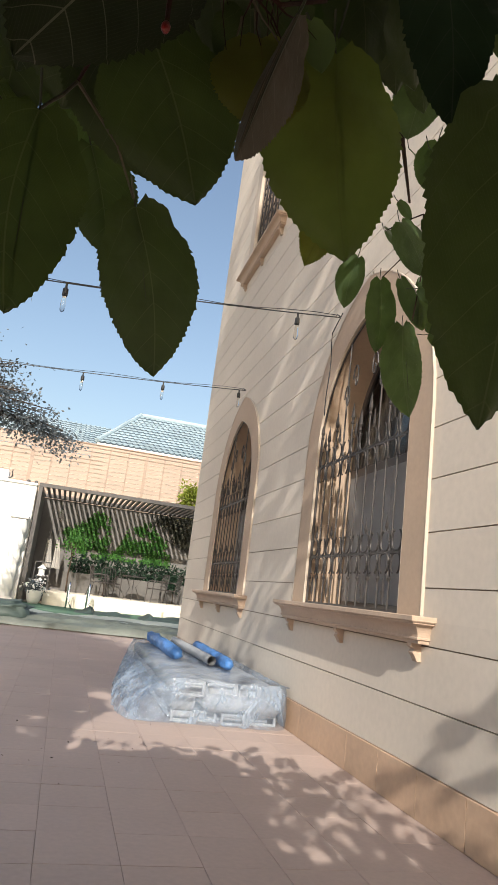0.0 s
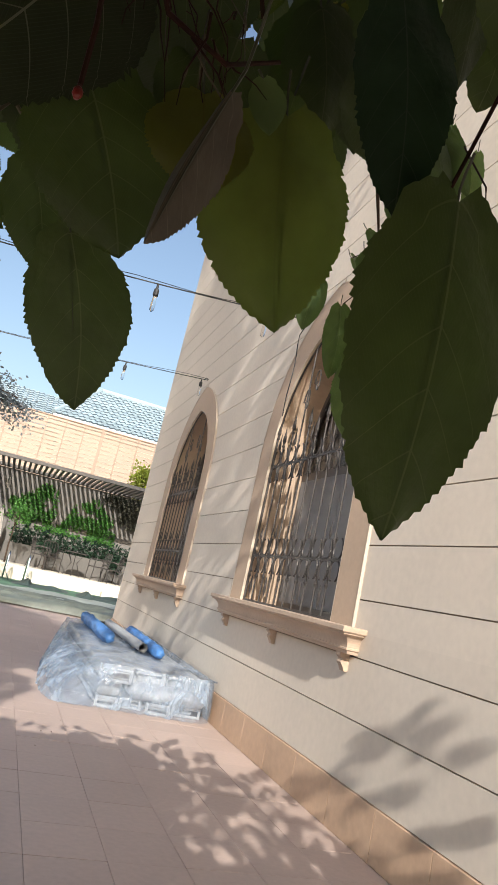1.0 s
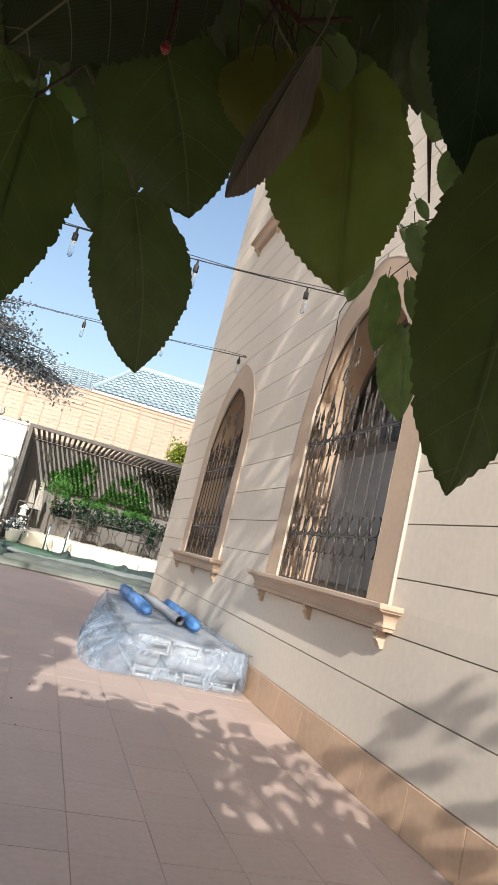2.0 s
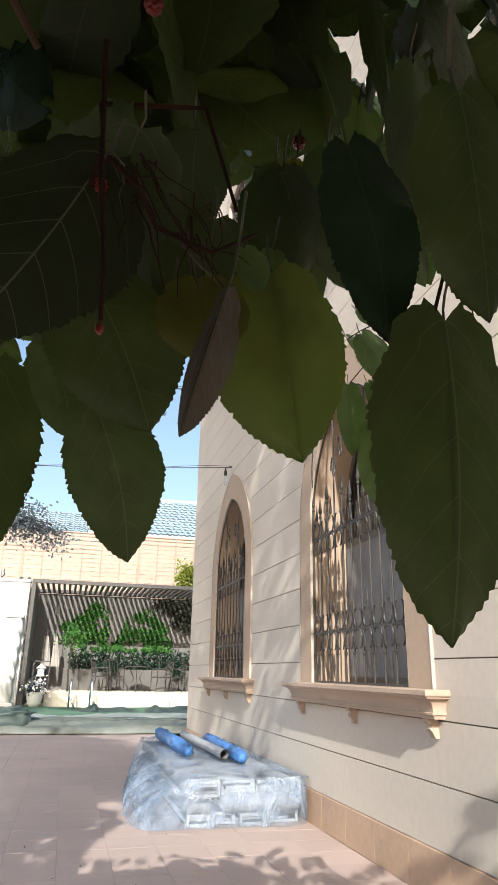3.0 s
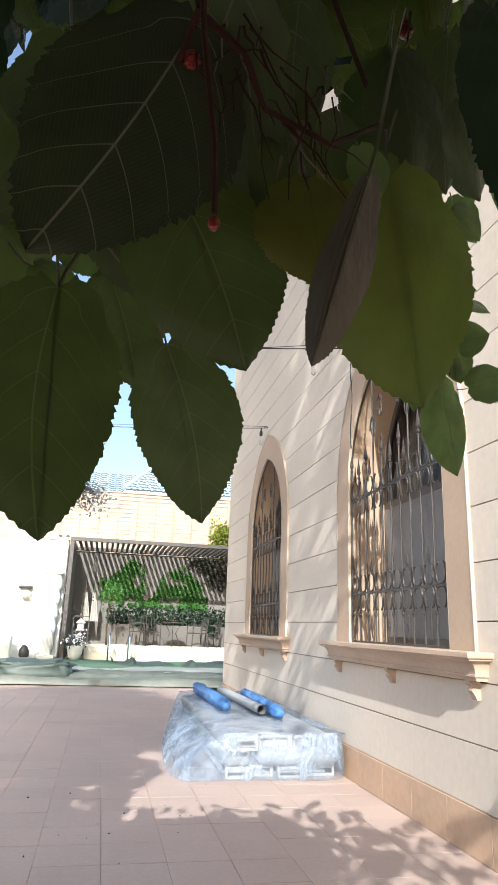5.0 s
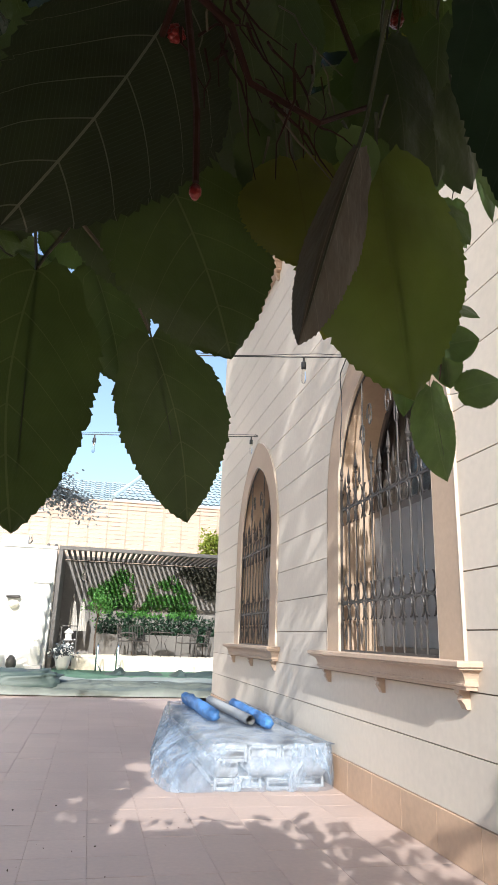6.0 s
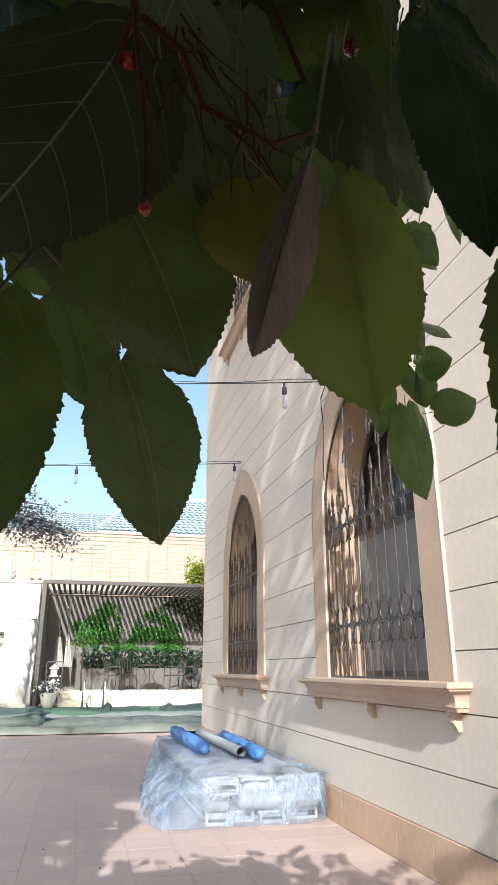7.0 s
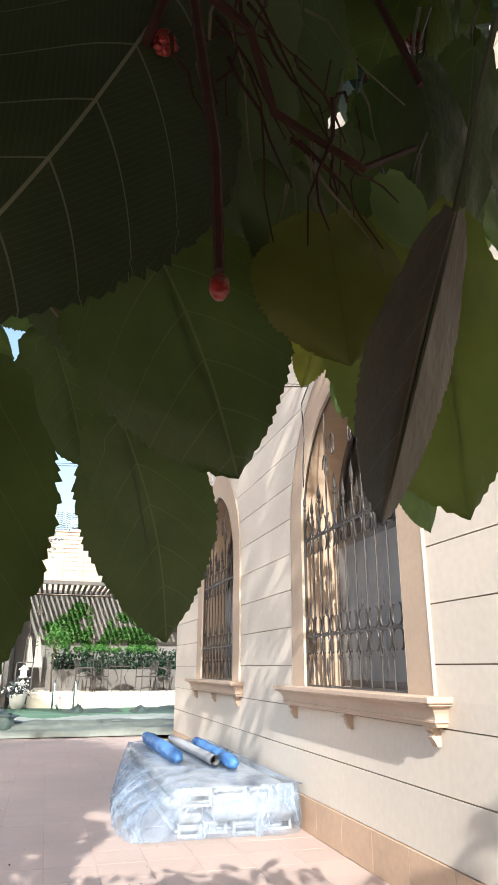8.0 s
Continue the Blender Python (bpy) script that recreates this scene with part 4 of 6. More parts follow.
pts = [Vector((x, GB - rng.uniform(0.05, 0.3), z)) for x, z in ((rng.uniform(0.9, 3.2), rng.uniform(2.1, 3.35)) for _ in range(2600)) if z > 3.3 - 0.75 * (x - 0.7) + 0.3 * noise.noise(Vector((x * 3, 0, z * 3)))]
bm = bmesh.new()
leaf_cloud(bm, pts, 0.12, rng)
tagged(part("creeper", bm, M_CREEPER), "dull brownish creeper in the shaded corner of the garden wall", "creeper", kind="stuff")
pts = [Vector((rng.uniform(-1.75, 3.5), GB - rng.uniform(0.25, 0.7), 1.02 + rng.uniform(0, 0.58) * (1 + 0.4 * noise.noise(Vector((k * 0.01, 0, 0)))))) for k in range(2300)]
bm = bmesh.new()
leaf_cloud(bm, pts, 0.12, rng)
tagged(part("planter_hedge", bm, M_HEDGE), "low green hedge growing in the planter, coloured darker for shade", "hedge", kind="stuff")
structure("planter_wall", blocks(((-1.9, GB - 0.75, STEP), (GR, GB - 0.004, 1.05)), bevel=0.01), M_PLANTER, "grey planter wall at the back of the terrace", "planter")


def bistro_chair(x, y, turn, group="terrace chairs"):
    ch = thing("garden_chair", "black wire garden chair on the terrace", "chair", (0, 0, 0), group)
    for sx in (-0.24, 0.24):
        bend = [(sx, -0.24 + 0.09 * (1 - math.cos(q)), 0.58 + 0.09 * math.sin(q)) for q in (math.pi * i / 8 for i in range(5))]
        part("leg", tube(bmesh.new(), [(sx, -0.27, 0), (sx, -0.24, 0.3)] + bend, 0.016, 6), M_IRON, ch)
        part("leg", tube(bmesh.new(), [(sx, 0.29, 0), (sx, 0.22, 0.3), (sx, 0.21, 0.44), (sx, 0.27, 0.80)], 0.016, 6), M_IRON, ch)
        part("armrest", tube(bmesh.new(), [(sx, -0.15, 0.67), (sx * 1.06, 0.0, 0.675), (sx * 1.05, 0.15, 0.66), (sx, 0.235, 0.62)], 0.019, 6), M_IRON, ch)
    part("seat", blocks(((-0.24, -0.23, 0.41), (0.24, 0.22, 0.44)), bevel=0.01), M_IRON, ch)
    bm = bmesh.new()
    tube(bm, [(-0.24, 0.27, 0.80), (-0.21, 0.28, 0.87), (-0.13, 0.285, 0.90), (0.13, 0.285, 0.90), (0.21, 0.28, 0.87), (0.24, 0.27, 0.80)], 0.016, 6)
    tube(bm, [(-0.23, 0.23, 0.52), (0.23, 0.23, 0.52)], 0.012, 5)
    for k in range(4):
        xx = -0.135 + 0.09 * k
        tube(bm, [(xx, 0.23, 0.52), (xx, 0.284, 0.89)], 0.008, 5)
    part("backrest", bm, M_IRON, ch)
    ch.matrix_world = pose(x, y, STEP, 0, 0, turn)
    return ch


for x, y, turn in ((-0.78, 21.35, 75), (-0.38, 21.8, 20), (1.05, 21.35, -75), (1.55, 21.75, -115)):
    bistro_chair(x, y, turn)
tb = thing("garden_table", "round black metal garden table on the terrace", "table", (0.28, 21.3, STEP))
part("tabletop", lathe(bmesh.new(), (0.28, 21.3, STEP + 0.70), [(0.36, 0.0), (0.38, 0.01), (0.38, 0.03), (0.36, 0.04)], 24), M_IRON, tb)
for k in range(3):
    a = 2 * math.pi * k / 3 + 0.4
    part("leg", tube(bmesh.new(), [(0.28 + 0.3 * math.cos(a), 21.3 + 0.3 * math.sin(a), STEP), (0.28 + 0.1 * math.cos(a), 21.3 + 0.1 * math.sin(a), STEP + 0.4), (0.28 + 0.28 * math.cos(a), 21.3 + 0.28 * math.sin(a), STEP + 0.70)], 0.014, 6), M_IRON, tb)


def crown_points(rng, centre, radii, count, clumps):
    """Points in clumps within an egg, with gaps between."""
    seeds = []
    while len(seeds) < clumps:
        d = Vector((rng.gauss(0, 1), rng.gauss(0, 1), rng.gauss(0, 1))).normalized() * rng.uniform(0.35, 1.0)
        seeds.append(Vector((centre[0] + d.x * radii[0], centre[1] + d.y * radii[1], centre[2] + d.z * radii[2])))
    spread = 0.22 * sum(radii) / 3
    return seeds, [rng.choice(seeds) + Vector((rng.gauss(0, spread), rng.gauss(0, spread), rng.gauss(0, spread))) for _ in range(count)]


def small_tree(name, label, foot, trunk_top, centre, radii, count, clumps, size, mat, r, seed, category="tree", limbs=14):
    rng = random.Random(seed)
    t = thing(name, label, category, foot)
    a, b = Vector(foot), Vector(trunk_top)
    mid = a.lerp(b, 0.5) + Vector((rng.uniform(-0.1, 0.1), rng.uniform(-0.1, 0.1), 0)) * (b - a).length * 0.3
    part("trunk", tube(bmesh.new(), [a, a.lerp(mid, 0.5), mid, b], r, 10, r * 0.6), M_BARK, t, smooth=True)
    seeds, pts = crown_points(rng, centre, radii, count, clumps)
    for s in seeds[:limbs]:
        m = b.lerp(s, 0.5) + Vector((rng.uniform(-0.1, 0.1), rng.uniform(-0.1, 0.1), 0.1)) * (s - b).length
        part("limb", tube(bmesh.new(), [b, m, s], r * 0.45, 6, r * 0.08), M_BARK, t)
    bm = bmesh.new()
    leaf_cloud(bm, pts, size, rng)
    part("crown", bm, mat, t)
    return t


small_tree("potted_tree", "small clipped tree standing on the terrace", (-1.72, 21.2, STEP), (-1.72, 21.2, 1.5), (-1.72, 21.2, 1.9), (0.34, 0.34, 0.5), 480, 44, 0.085, M_IVY, 0.03, 21, limbs=8)
small_tree("potted_shrub", "leafy green shrub beside the garden chairs", (-0.55, 22.4, STEP), (-0.55, 22.4, 0.8), (-0.55, 22.4, 1.15), (0.35, 0.2, 0.3), 350, 14, 0.1, M_HEDGE, 0.02, 22, "shrub", 6)
small_tree("potted_shrub", "leafy green shrub beside the garden chairs", (1.75, 22.45, STEP), (1.75, 22.45, 0.8), (1.7, 22.4, 1.1), (0.4, 0.2, 0.3), 350, 14, 0.1, M_HEDGE, 0.02, 23, "shrub", 6)

pot = thing("flower_pot", "round white flower pot with white flowers", "flower pot", (-2.58, 20.25, 0))
part("pot", lathe(bmesh.new(), (-2.58, 20.25, 0.03), [(0.13, 0.0), (0.19, 0.12), (0.235, 0.34), (0.245, 0.38), (0.22, 0.38), (0.2, 0.33)], 24), M_WHITE, pot, smooth=True)
bm = bmesh.new()
leaf_cloud(bm, [Vector((-2.58 + rng.gauss(0, 0.14), 20.25 + rng.gauss(0, 0.12), 0.52 + rng.gauss(0, 0.1))) for _ in range(220)], 0.11, rng)
tagged(part("foliage", bm, M_OLIVE, pot), kind="stuff")
bm = bmesh.new()
leaf_cloud(bm, [Vector((-2.56 + rng.gauss(0, 0.15), 20.2 + rng.gauss(0, 0.13), 0.58 + rng.gauss(0, 0.1))) for _ in range(120)], 0.09, rng)
tagged(part("flowers", bm, M_FLOWER, pot), kind="stuff")
st = thing("lantern_stand", "dark stand holding stacked white lanterns", "stand", (-2.55, 21.2, STEP))
part("frame", blocks(((-2.30, 21.1, 0.0), (-2.27, 21.13, 1.25)), ((-2.75, 21.1, 0.0), (-2.72, 21.13, 1.25)), ((-2.75, 21.1, 0.4), (-2.27, 21.4, 0.42)), ((-2.75, 21.1, 0.8), (-2.27, 21.4, 0.82)), ((-2.75, 21.1, 1.22), (-2.27, 21.4, 1.25))), M_STEEL, st)
for z in (0.42, 0.82):
    part("lantern", lathe(bmesh.new(), (-2.52, 21.22, z), [(0.12, 0.0), (0.13, 0.03), (0.09, 0.05), (0.10, 0.2), (0.15, 0.22), (0.03, 0.33), (0.02, 0.36)], 12), M_WHITE, st, "white lantern")
for k, (x, w) in enumerate(((-2.5, 0.16), (-2.22, 0.13))):
    cl = thing("towel", "white towel hanging against the side wall", "towel", (x, 22.3, 1.9), "towels")
    bm = bmesh.new()
    rows = []
    for j in range(9):
        rows.append([bm.verts.new((x + (i - 6) / 6 * w * (0.4 + 0.6 * j / 8) + 0.06 * j / 8, 22.3 + 0.03 * math.sin(i * 1.3), 2.0 - 0.9 * j / 8)) for i in range(13)])
    for a, b in zip(rows, rows[1:]):
        for i in range(12):
            bm.faces.new((a[i], a[i + 1], b[i + 1], b[i]))
    part("cloth", bm, M_CLOTH, cl, smooth=True)
    part("peg", blocks(((x - 0.02, 22.29, 1.97), (x + 0.02, 22.34, 2.03)), ((x - 0.01, 22.3, 2.02), (x + 0.01, 22.32, GT + 0.01))), M_STEEL, cl)

# ---- white side building ----
structure("wall_west", blocks(((-14, GY - 0.02, 0), (GL - 0.11, GY + 0.35, 3.42)), bevel=0.02), M_WHITE, "bright white plastered garden wall", "wall")
structure("wall_coping", blocks(((-14.05, GY - 0.07, 3.42), (GL - 0.10, GY + 0.4, 3.5)), bevel=0.015), M_WHITE, "white coping on the garden wall", "coping")
col = thing("twisted_column", "white twisted plaster column against the wall", "column", (-3.38, GY - 0.17, 0))
bm = bmesh.new()
rings = []
for j in range(61):
    z = 0.12 + 2.2 * j / 60
    wide = 0.15 + 0.09 * (j / 60) ** 1.4
    turn = [(2 * math.pi * k / 32, wide * (1 + 0.2 * math.cos(4 * (2 * math.pi * k / 32) + z * 15))) for k in range(32)]
    rings.append([bm.verts.new((-3.38 + q * math.cos(a), GY - 0.26 + q * math.sin(a) * 0.85, z)) for a, q in turn])
for a, b in zip(rings, rings[1:]):
    for k in range(32):
        bm.faces.new((a[k], a[(k + 1) % 32], b[(k + 1) % 32], b[k]))
part("shaft", bm, M_WHITE, col, smooth=True)
part("plinth", blocks(((-3.62, GY - 0.41, -0.01), (-3.14, GY - 0.02, 0.13)), bevel=0.02), M_WHITE, col)
part("capital", blocks(((-3.58, GY - 0.38, 2.31), (-3.18, GY - 0.02, 2.38)), ((-3.64, GY - 0.43, 2.38), (-3.12, GY - 0.02, 2.48)), bevel=0.015), M_WHITE, col)
lamp = thing("wall_lamp", "round dark wall lamp on the white wall", "lamp", (-4.15, GY - 0.1, 1.9))
part("hood", blocks(((-4.35, GY - 0.22, 1.95), (-3.95, GY - 0.02, 2.03)), bevel=0.03), M_STEEL, lamp)
part("globe", lathe(bmesh.new(), (-4.12, GY - 0.12, 1.66), [(0.06, 0.0), (0.13, 0.06), (0.15, 0.12), (0.13, 0.19), (0.08, 0.23)], 16), M_CREAM, lamp, smooth=True)
box_ = thing("equipment_box", "white equipment box on the ground by the wall", "box", (-4.7, 19.9, 0))
part("case", blocks(((-5.2, 19.8, 0.02), (-4.3, 20.2, 0.62)), bevel=0.03), M_WHITE, box_)
part("foot", blocks(((-5.1, 19.85, -0.01), (-4.9, 20.15, 0.02)), ((-4.6, 19.85, -0.01), (-4.4, 20.15, 0.02))), M_STEEL, box_)
unit = thing("roof_unit", "white equipment housing on top of the garden wall", "equipment", (-4.25, 20.75, 3.5))
part("case", blocks(((-4.7, 20.62, 3.5), (-3.95, 20.95, 3.78)), bevel=0.02), M_WHITE, unit)
part("pipe", tube(bmesh.new(), [(-3.96, 20.75, 3.56), (-3.90, 20.75, 3.57), (-3.85, 20.75, 3.64), (-3.88, 20.75, 3.74), (-3.87, 20.75, 3.80)], 0.022, 8), M_STEEL, unit, "dark bent pipe", True)
for x in (-3.36, -3.14):
    spot = thing("spotlight", "small dark spotlight on top of the garden wall", "lamp", (x, 20.7, 3.5), "wall-top spotlights")
    part("housing", lathe(bmesh.new(), (x, 20.7, 3.5), [(0.05, 0.0), (0.055, 0.03), (0.045, 0.07), (0.02, 0.09)], 10), M_STEEL, spot, smooth=True)
    part("bracket", blocks(((x - 0.07, 20.68, 3.498), (x + 0.07, 20.72, 3.51))), M_STEEL, spot)
sh = thing("pool_shower", "thin grey shower post beside the pool", "shower", (-5.3, 18.4, 0))
part("post", tube(bmesh.new(), [(-5.3, 18.4, 0), (-5.3, 18.4, 1.2), (-5.2, 18.4, 1.24)], 0.025, 8), M_CHROME, sh)
bag = thing("garden_bag", "small dark bag standing against the white wall", "bag", (-3.95, 20.1, 0))
bm = bmesh.new()
bmesh.ops.create_icosphere(bm, subdivisions=3, radius=1)
for v in bm.verts:
    k = 1 + 0.2 * noise.noise(v.co * 2.5)
    v.co = Vector((-3.95 + v.co.x * 0.14 * k, 20.1 + v.co.y * 0.12 * k, 0.19 + v.co.z * 0.2 * k))
part("sack", bm, M_STEEL, bag, smooth=True)

# ---- slatted fence, far house ----
FY, F0, F1 = 26.0, 3.2, 5.98
structure("wall_boundary", blocks(((-16, FY + 0.06, 0), (12, FY + 0.3, F0 + 0.1))), M_CREAM, "plain cream boundary wall under the slatted screen", "wall")
fence = thing("slatted_screen", "tall beige slatted privacy screen on the boundary wall", "fence", (0, FY, F0))
x, k = -11.0, 0
while x < 7:
    wide = 0.11 if k % 6 == 4 else 0.045
    part("post", blocks(((x - wide / 2, FY - 0.035, F0), (x + wide / 2, FY + 0.05, F1 + 0.02))), M_SLAT, fence)
    x += 0.72
    k += 1
z = F0 + 0.05
while z < F1 - 0.05:
    bm = bmesh.new()
    a = [bm.verts.new((sx, FY + dy, z + dz)) for sx in (-11.0, 7.0) for dy, dz in ((-0.024, 0.0), (0.012, 0.158), (0.03, 0.158), (-0.006, 0.0))]
    bm.faces.new(a[:4])
    bm.faces.new(a[4:][::-1])
    for i in range(4):
        j = (i + 1) % 4
        bm.faces.new((a[i], a[i + 4], a[j + 4], a[j]))
    part("slat", bm, M_SLAT, fence)
    z += 0.165
part("cap_rail", blocks(((-11.05, FY - 0.04, F1 + 0.02), (7.05, FY + 0.055, F1 + 0.07)), bevel=0.01), M_SLAT, fence)


def tiled_slope(owner, a, b, c0, d, rows, cols):
    """Rows of rounded tiles on the sloping sheet a-b (eaves) to d-c0 (ridge)."""
    a, b, c0, d = (Vector(p) for p in (a, b, c0, d))
    up = (b - a).cross(d - a).normalized()
    if up.z < 0:
        up = -up
    for r in range(rows):
        bm = bmesh.new()
        f0, f1 = r / rows, (r + 1.12) / rows
        l0, r0, l1, r1 = a.lerp(d, f0), b.lerp(c0, f0), a.lerp(d, min(f1, 1)), b.lerp(c0, min(f1, 1))
        n = max(2, int(cols * (r0 - l0).length / (b - a).length))
        lo, hi = [], []
        for i in range(n * 4 + 1):
            g = i / (n * 4)
            h = 0.035 * max(0, math.sin(2 * math.pi * (i % 4) / 4 + 0.01)) + 0.02 * ((i % 4) in (0, 1))
            lo.append(bm.verts.new(l0.lerp(r0, g) + up * (h + 0.06)))
            hi.append(bm.verts.new(l1.lerp(r1, g) + up * (h * 0.9 + 0.01)))
        base = [bm.verts.new(v.co - up * 0.07) for v in lo]
        for i in range(n * 4):
            bm.faces.new((lo[i], lo[i + 1], hi[i + 1], hi[i]))
            bm.faces.new((base[i], base[i + 1], lo[i + 1], lo[i]))
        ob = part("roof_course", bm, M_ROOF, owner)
        ob.data.materials.append(M_ROOF_SHADE)
        # Front edges take the dark colour in place of real shading.
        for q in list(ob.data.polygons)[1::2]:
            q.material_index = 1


house = thing("far_house", "far house with a blue-grey glazed tile roof", "house", (3, 32, 0))
part("wall", blocks(((-1.0, 30.5, 0), (12, 38, 6.85))), M_CREAM, house)
part("eave", blocks(((-1.45, 30.0, 6.72), (12.5, 30.35, 6.93)), ((-1.45, 30.35, 6.72), (-1.1, 38.4, 6.93)), bevel=0.02), M_WHITE, house, "white eave board")
tiled_slope(house, (-1.45, 30.0, 6.93), (12.5, 30.0, 6.93), (12.5, 33.2, 9.25), (0.55, 33.2, 9.25), 13, 52)
tiled_slope(house, (-1.45, 36.4, 6.93), (-1.45, 30.0, 6.93), (0.55, 33.2, 9.25), (0.55, 33.21, 9.25), 13, 26)
part("hip_ridge", tube(bmesh.new(), [(-1.47, 29.97, 7.0), (0.55, 33.2, 9.36)], 0.11, 8), M_ROOF, house)
part("ridge", tube(bmesh.new(), [(0.5, 33.2, 9.34), (12.5, 33.2, 9.34)], 0.11, 8), M_ROOF, house)
house2 = thing("far_house", "lower far house with a blue-grey glazed tile roof", "house", (-8, 37, 0))
part("wall", blocks(((-18, 36.0, 0), (1, 44, 7.2))), M_CREAM, house2)
tiled_slope(house2, (-19, 35.2, 7.2), (1.5, 35.2, 7.2), (1.5, 39.5, 9.75), (-19, 39.5, 9.75), 14, 72)

small_tree("garden_tree", "yellow-green leafy tree behind the pergola wall", (2.4, 24.7, -0.05), (2.4, 24.7, 2.6), (2.35, 24.7, 4.1), (0.75, 0.5, 0.75), 1500, 34, 0.14, M_BUSH, 0.07, 31)

# ---- olive tree at the side of the yard ----
rng = random.Random(11)
olive = thing("olive_tree", "olive tree with grey-green leaves and drooping twigs", "tree", (-6.6, 14.2, -0.05))
part("trunk", tube(bmesh.new(), [(-6.6, 14.2, -0.05), (-6.5, 14.1, 1.2), (-6.7, 14.0, 2.4), (-6.3, 13.8, 3.6)], 0.2, 10, 0.11), M_BARK, olive, smooth=True)
tips = []
for k in range(30):
    end = Vector((-4.6 + 2.45 * rng.random(), 12.9 + rng.uniform(-0.6, 0.7), 4.15 + rng.uniform(-0.5, 0.75)))
    if end.x > -3.3:
        end.z = min(end.z, 4.35 - (end.x + 3.3) * 0.7) - 0.15 * rng.random()
    mid = Vector((-6.3, 13.8, 3.6)).lerp(end, 0.55) + Vector((0, 0, 0.45))
    part("limb", tube(bmesh.new(), [(-6.3, 13.8, 3.6), mid, end], 0.045, 6, 0.008), M_BARK, olive)
    tips.append((mid, end))
pts = []
for mid, end in tips:
    for _ in range(230):
        f = rng.random() ** 0.6
        droop = Vector((rng.gauss(0.05, 0.16), rng.gauss(0, 0.16), -abs(rng.gauss(0, 0.2)) + 0.05))
        pts.append(mid.lerp(end, f) + droop)
pts += [Vector((-5.4 + rng.gauss(0, 0.7), 13.4 + rng.gauss(0, 0.6), 4.6 + rng.gauss(0, 0.6))) for _ in range(1600)]
bm = bmesh.new()
leaf_cloud(bm, pts, 0.075, rng)
part("crown", bm, M_OLIVE, olive)

# ---- tall tree over the yard, which streaks the wall with shade ----
rng = random.Random(5)
tall = thing("tall_tree", "tall slender tree with a loose leafy crown", "tree", (-5.2, -4.0, -0.05))
fork = Vector((-2.2, -0.9, 6.6))
part("trunk", tube(bmesh.new(), [(-5.2, -4.0, -0.05), (-4.9, -3.6, 2.4), (-3.6, -2.2, 4.8), fork], 0.16, 10, 0.08), M_BARK, tall, smooth=True)
crown = []
for k in range(665):
    yw, zw = rng.uniform(3.9, 11.2), rng.uniform(0.7, 7.2)
    if k >= 620:
        yw, zw = rng.uniform(5.6, 10.0), rng.uniform(-0.2, 1.5)
    if yw < 5.4 and (zw < 2.9 + 0.9 * (5.4 - yw) or k % 2 == 0):
        continue
    if noise.noise(Vector((yw * 0.55, zw * 0.55 + 0.32 * yw, 3.0))) < -0.34:
        continue
    back = (yw - rng.uniform(-1.6, 1.2) - 0.25 * (yw - 7)) / 0.846
    p = Vector((0, yw, zw)) - SUN_WAY * back
    if p.z - 1.05 < 2.1 * max(0.0, p.y) + 3.2:
        continue
    way = Vector((rng.choice((-1, 1)), rng.uniform(-0.5, 0.5), rng.uniform(-0.22, 0.12))).normalized() * rng.uniform(0.28, 0.55)
    if k % 16 == 0:
        part("limb", tube(bmesh.new(), [fork, fork.lerp(p, 0.55) + Vector((0, 0, 0.25)), p, p + way], 0.04, 6, 0.006), M_BARK, tall)
    for j in range(int(30 * way.length)):
        crown.append(p + way * rng.random() + Vector((rng.gauss(0, 0.04), rng.gauss(0, 0.08), rng.gauss(0, 0.028))))
bm = bmesh.new()
leaf_cloud(bm, [p for p in crown if p.y - 4.23 * p.x > 4.6], 0.15, rng)
part("crown", bm, M_IVY, tall)

# ---- broad tree behind the viewer, whose shade lies on the open paving ----
small_tree("shade_tree", "broad leafy tree shading the open paving", (-6.6, -5.2, -0.05), (-6.0, -4.6, 5.2), (-5.4, -4.0, 7.4), (1.6, 2.0, 1.5), 7000, 90, 0.3, M_IVY, 0.2, 41, limbs=20)

# ---- mulberry over and round the viewer ----
tree = thing("mulberry_tree", "mulberry tree with broad toothed hanging leaves and red fruit", "tree", (-2.9, -1.3, -0.05))
part("trunk", tube(bmesh.new(), [(-2.9, -1.3, -0.05), (-2.85, -1.25, 0.8), (-2.95, -1.15, 1.6), (-2.7, -0.9, 2.2)], 0.12, 10, 0.07), M_BARK, tree, smooth=True)
BOUGHS = [[(-2.7, -0.9, 2.2), (-2.4, -0.3, 1.95), (-2.1, 0.15, 1.62), (-1.93, 0.24, 1.36)],
         [(-2.7, -0.9, 2.2), (-2.2, -0.2, 2.0), (-1.75, 0.4, 1.75), (-1.42, 0.9, 1.66)],
         [(-2.7, -0.9, 2.2), (-2.6, -0.1, 2.1), (-2.5, 0.5, 1.8), (-2.1, 0.6, 1.55)],
         [(-2.7, -0.9, 2.2), (-2.0, -0.7, 2.2), (-1.5, -0.3, 1.9), (-1.55, 0.25, 1.6)],
         [(-2.7, -0.9, 2.2), (-3.2, -0.2, 2.8), (-3.5, 0.8, 3.3), (-3.4, 2.0, 3.6)],
         [(-2.7, -0.9, 2.2), (-2.5, -1.2, 2.8), (-2.2, -1.0, 3.3)]]
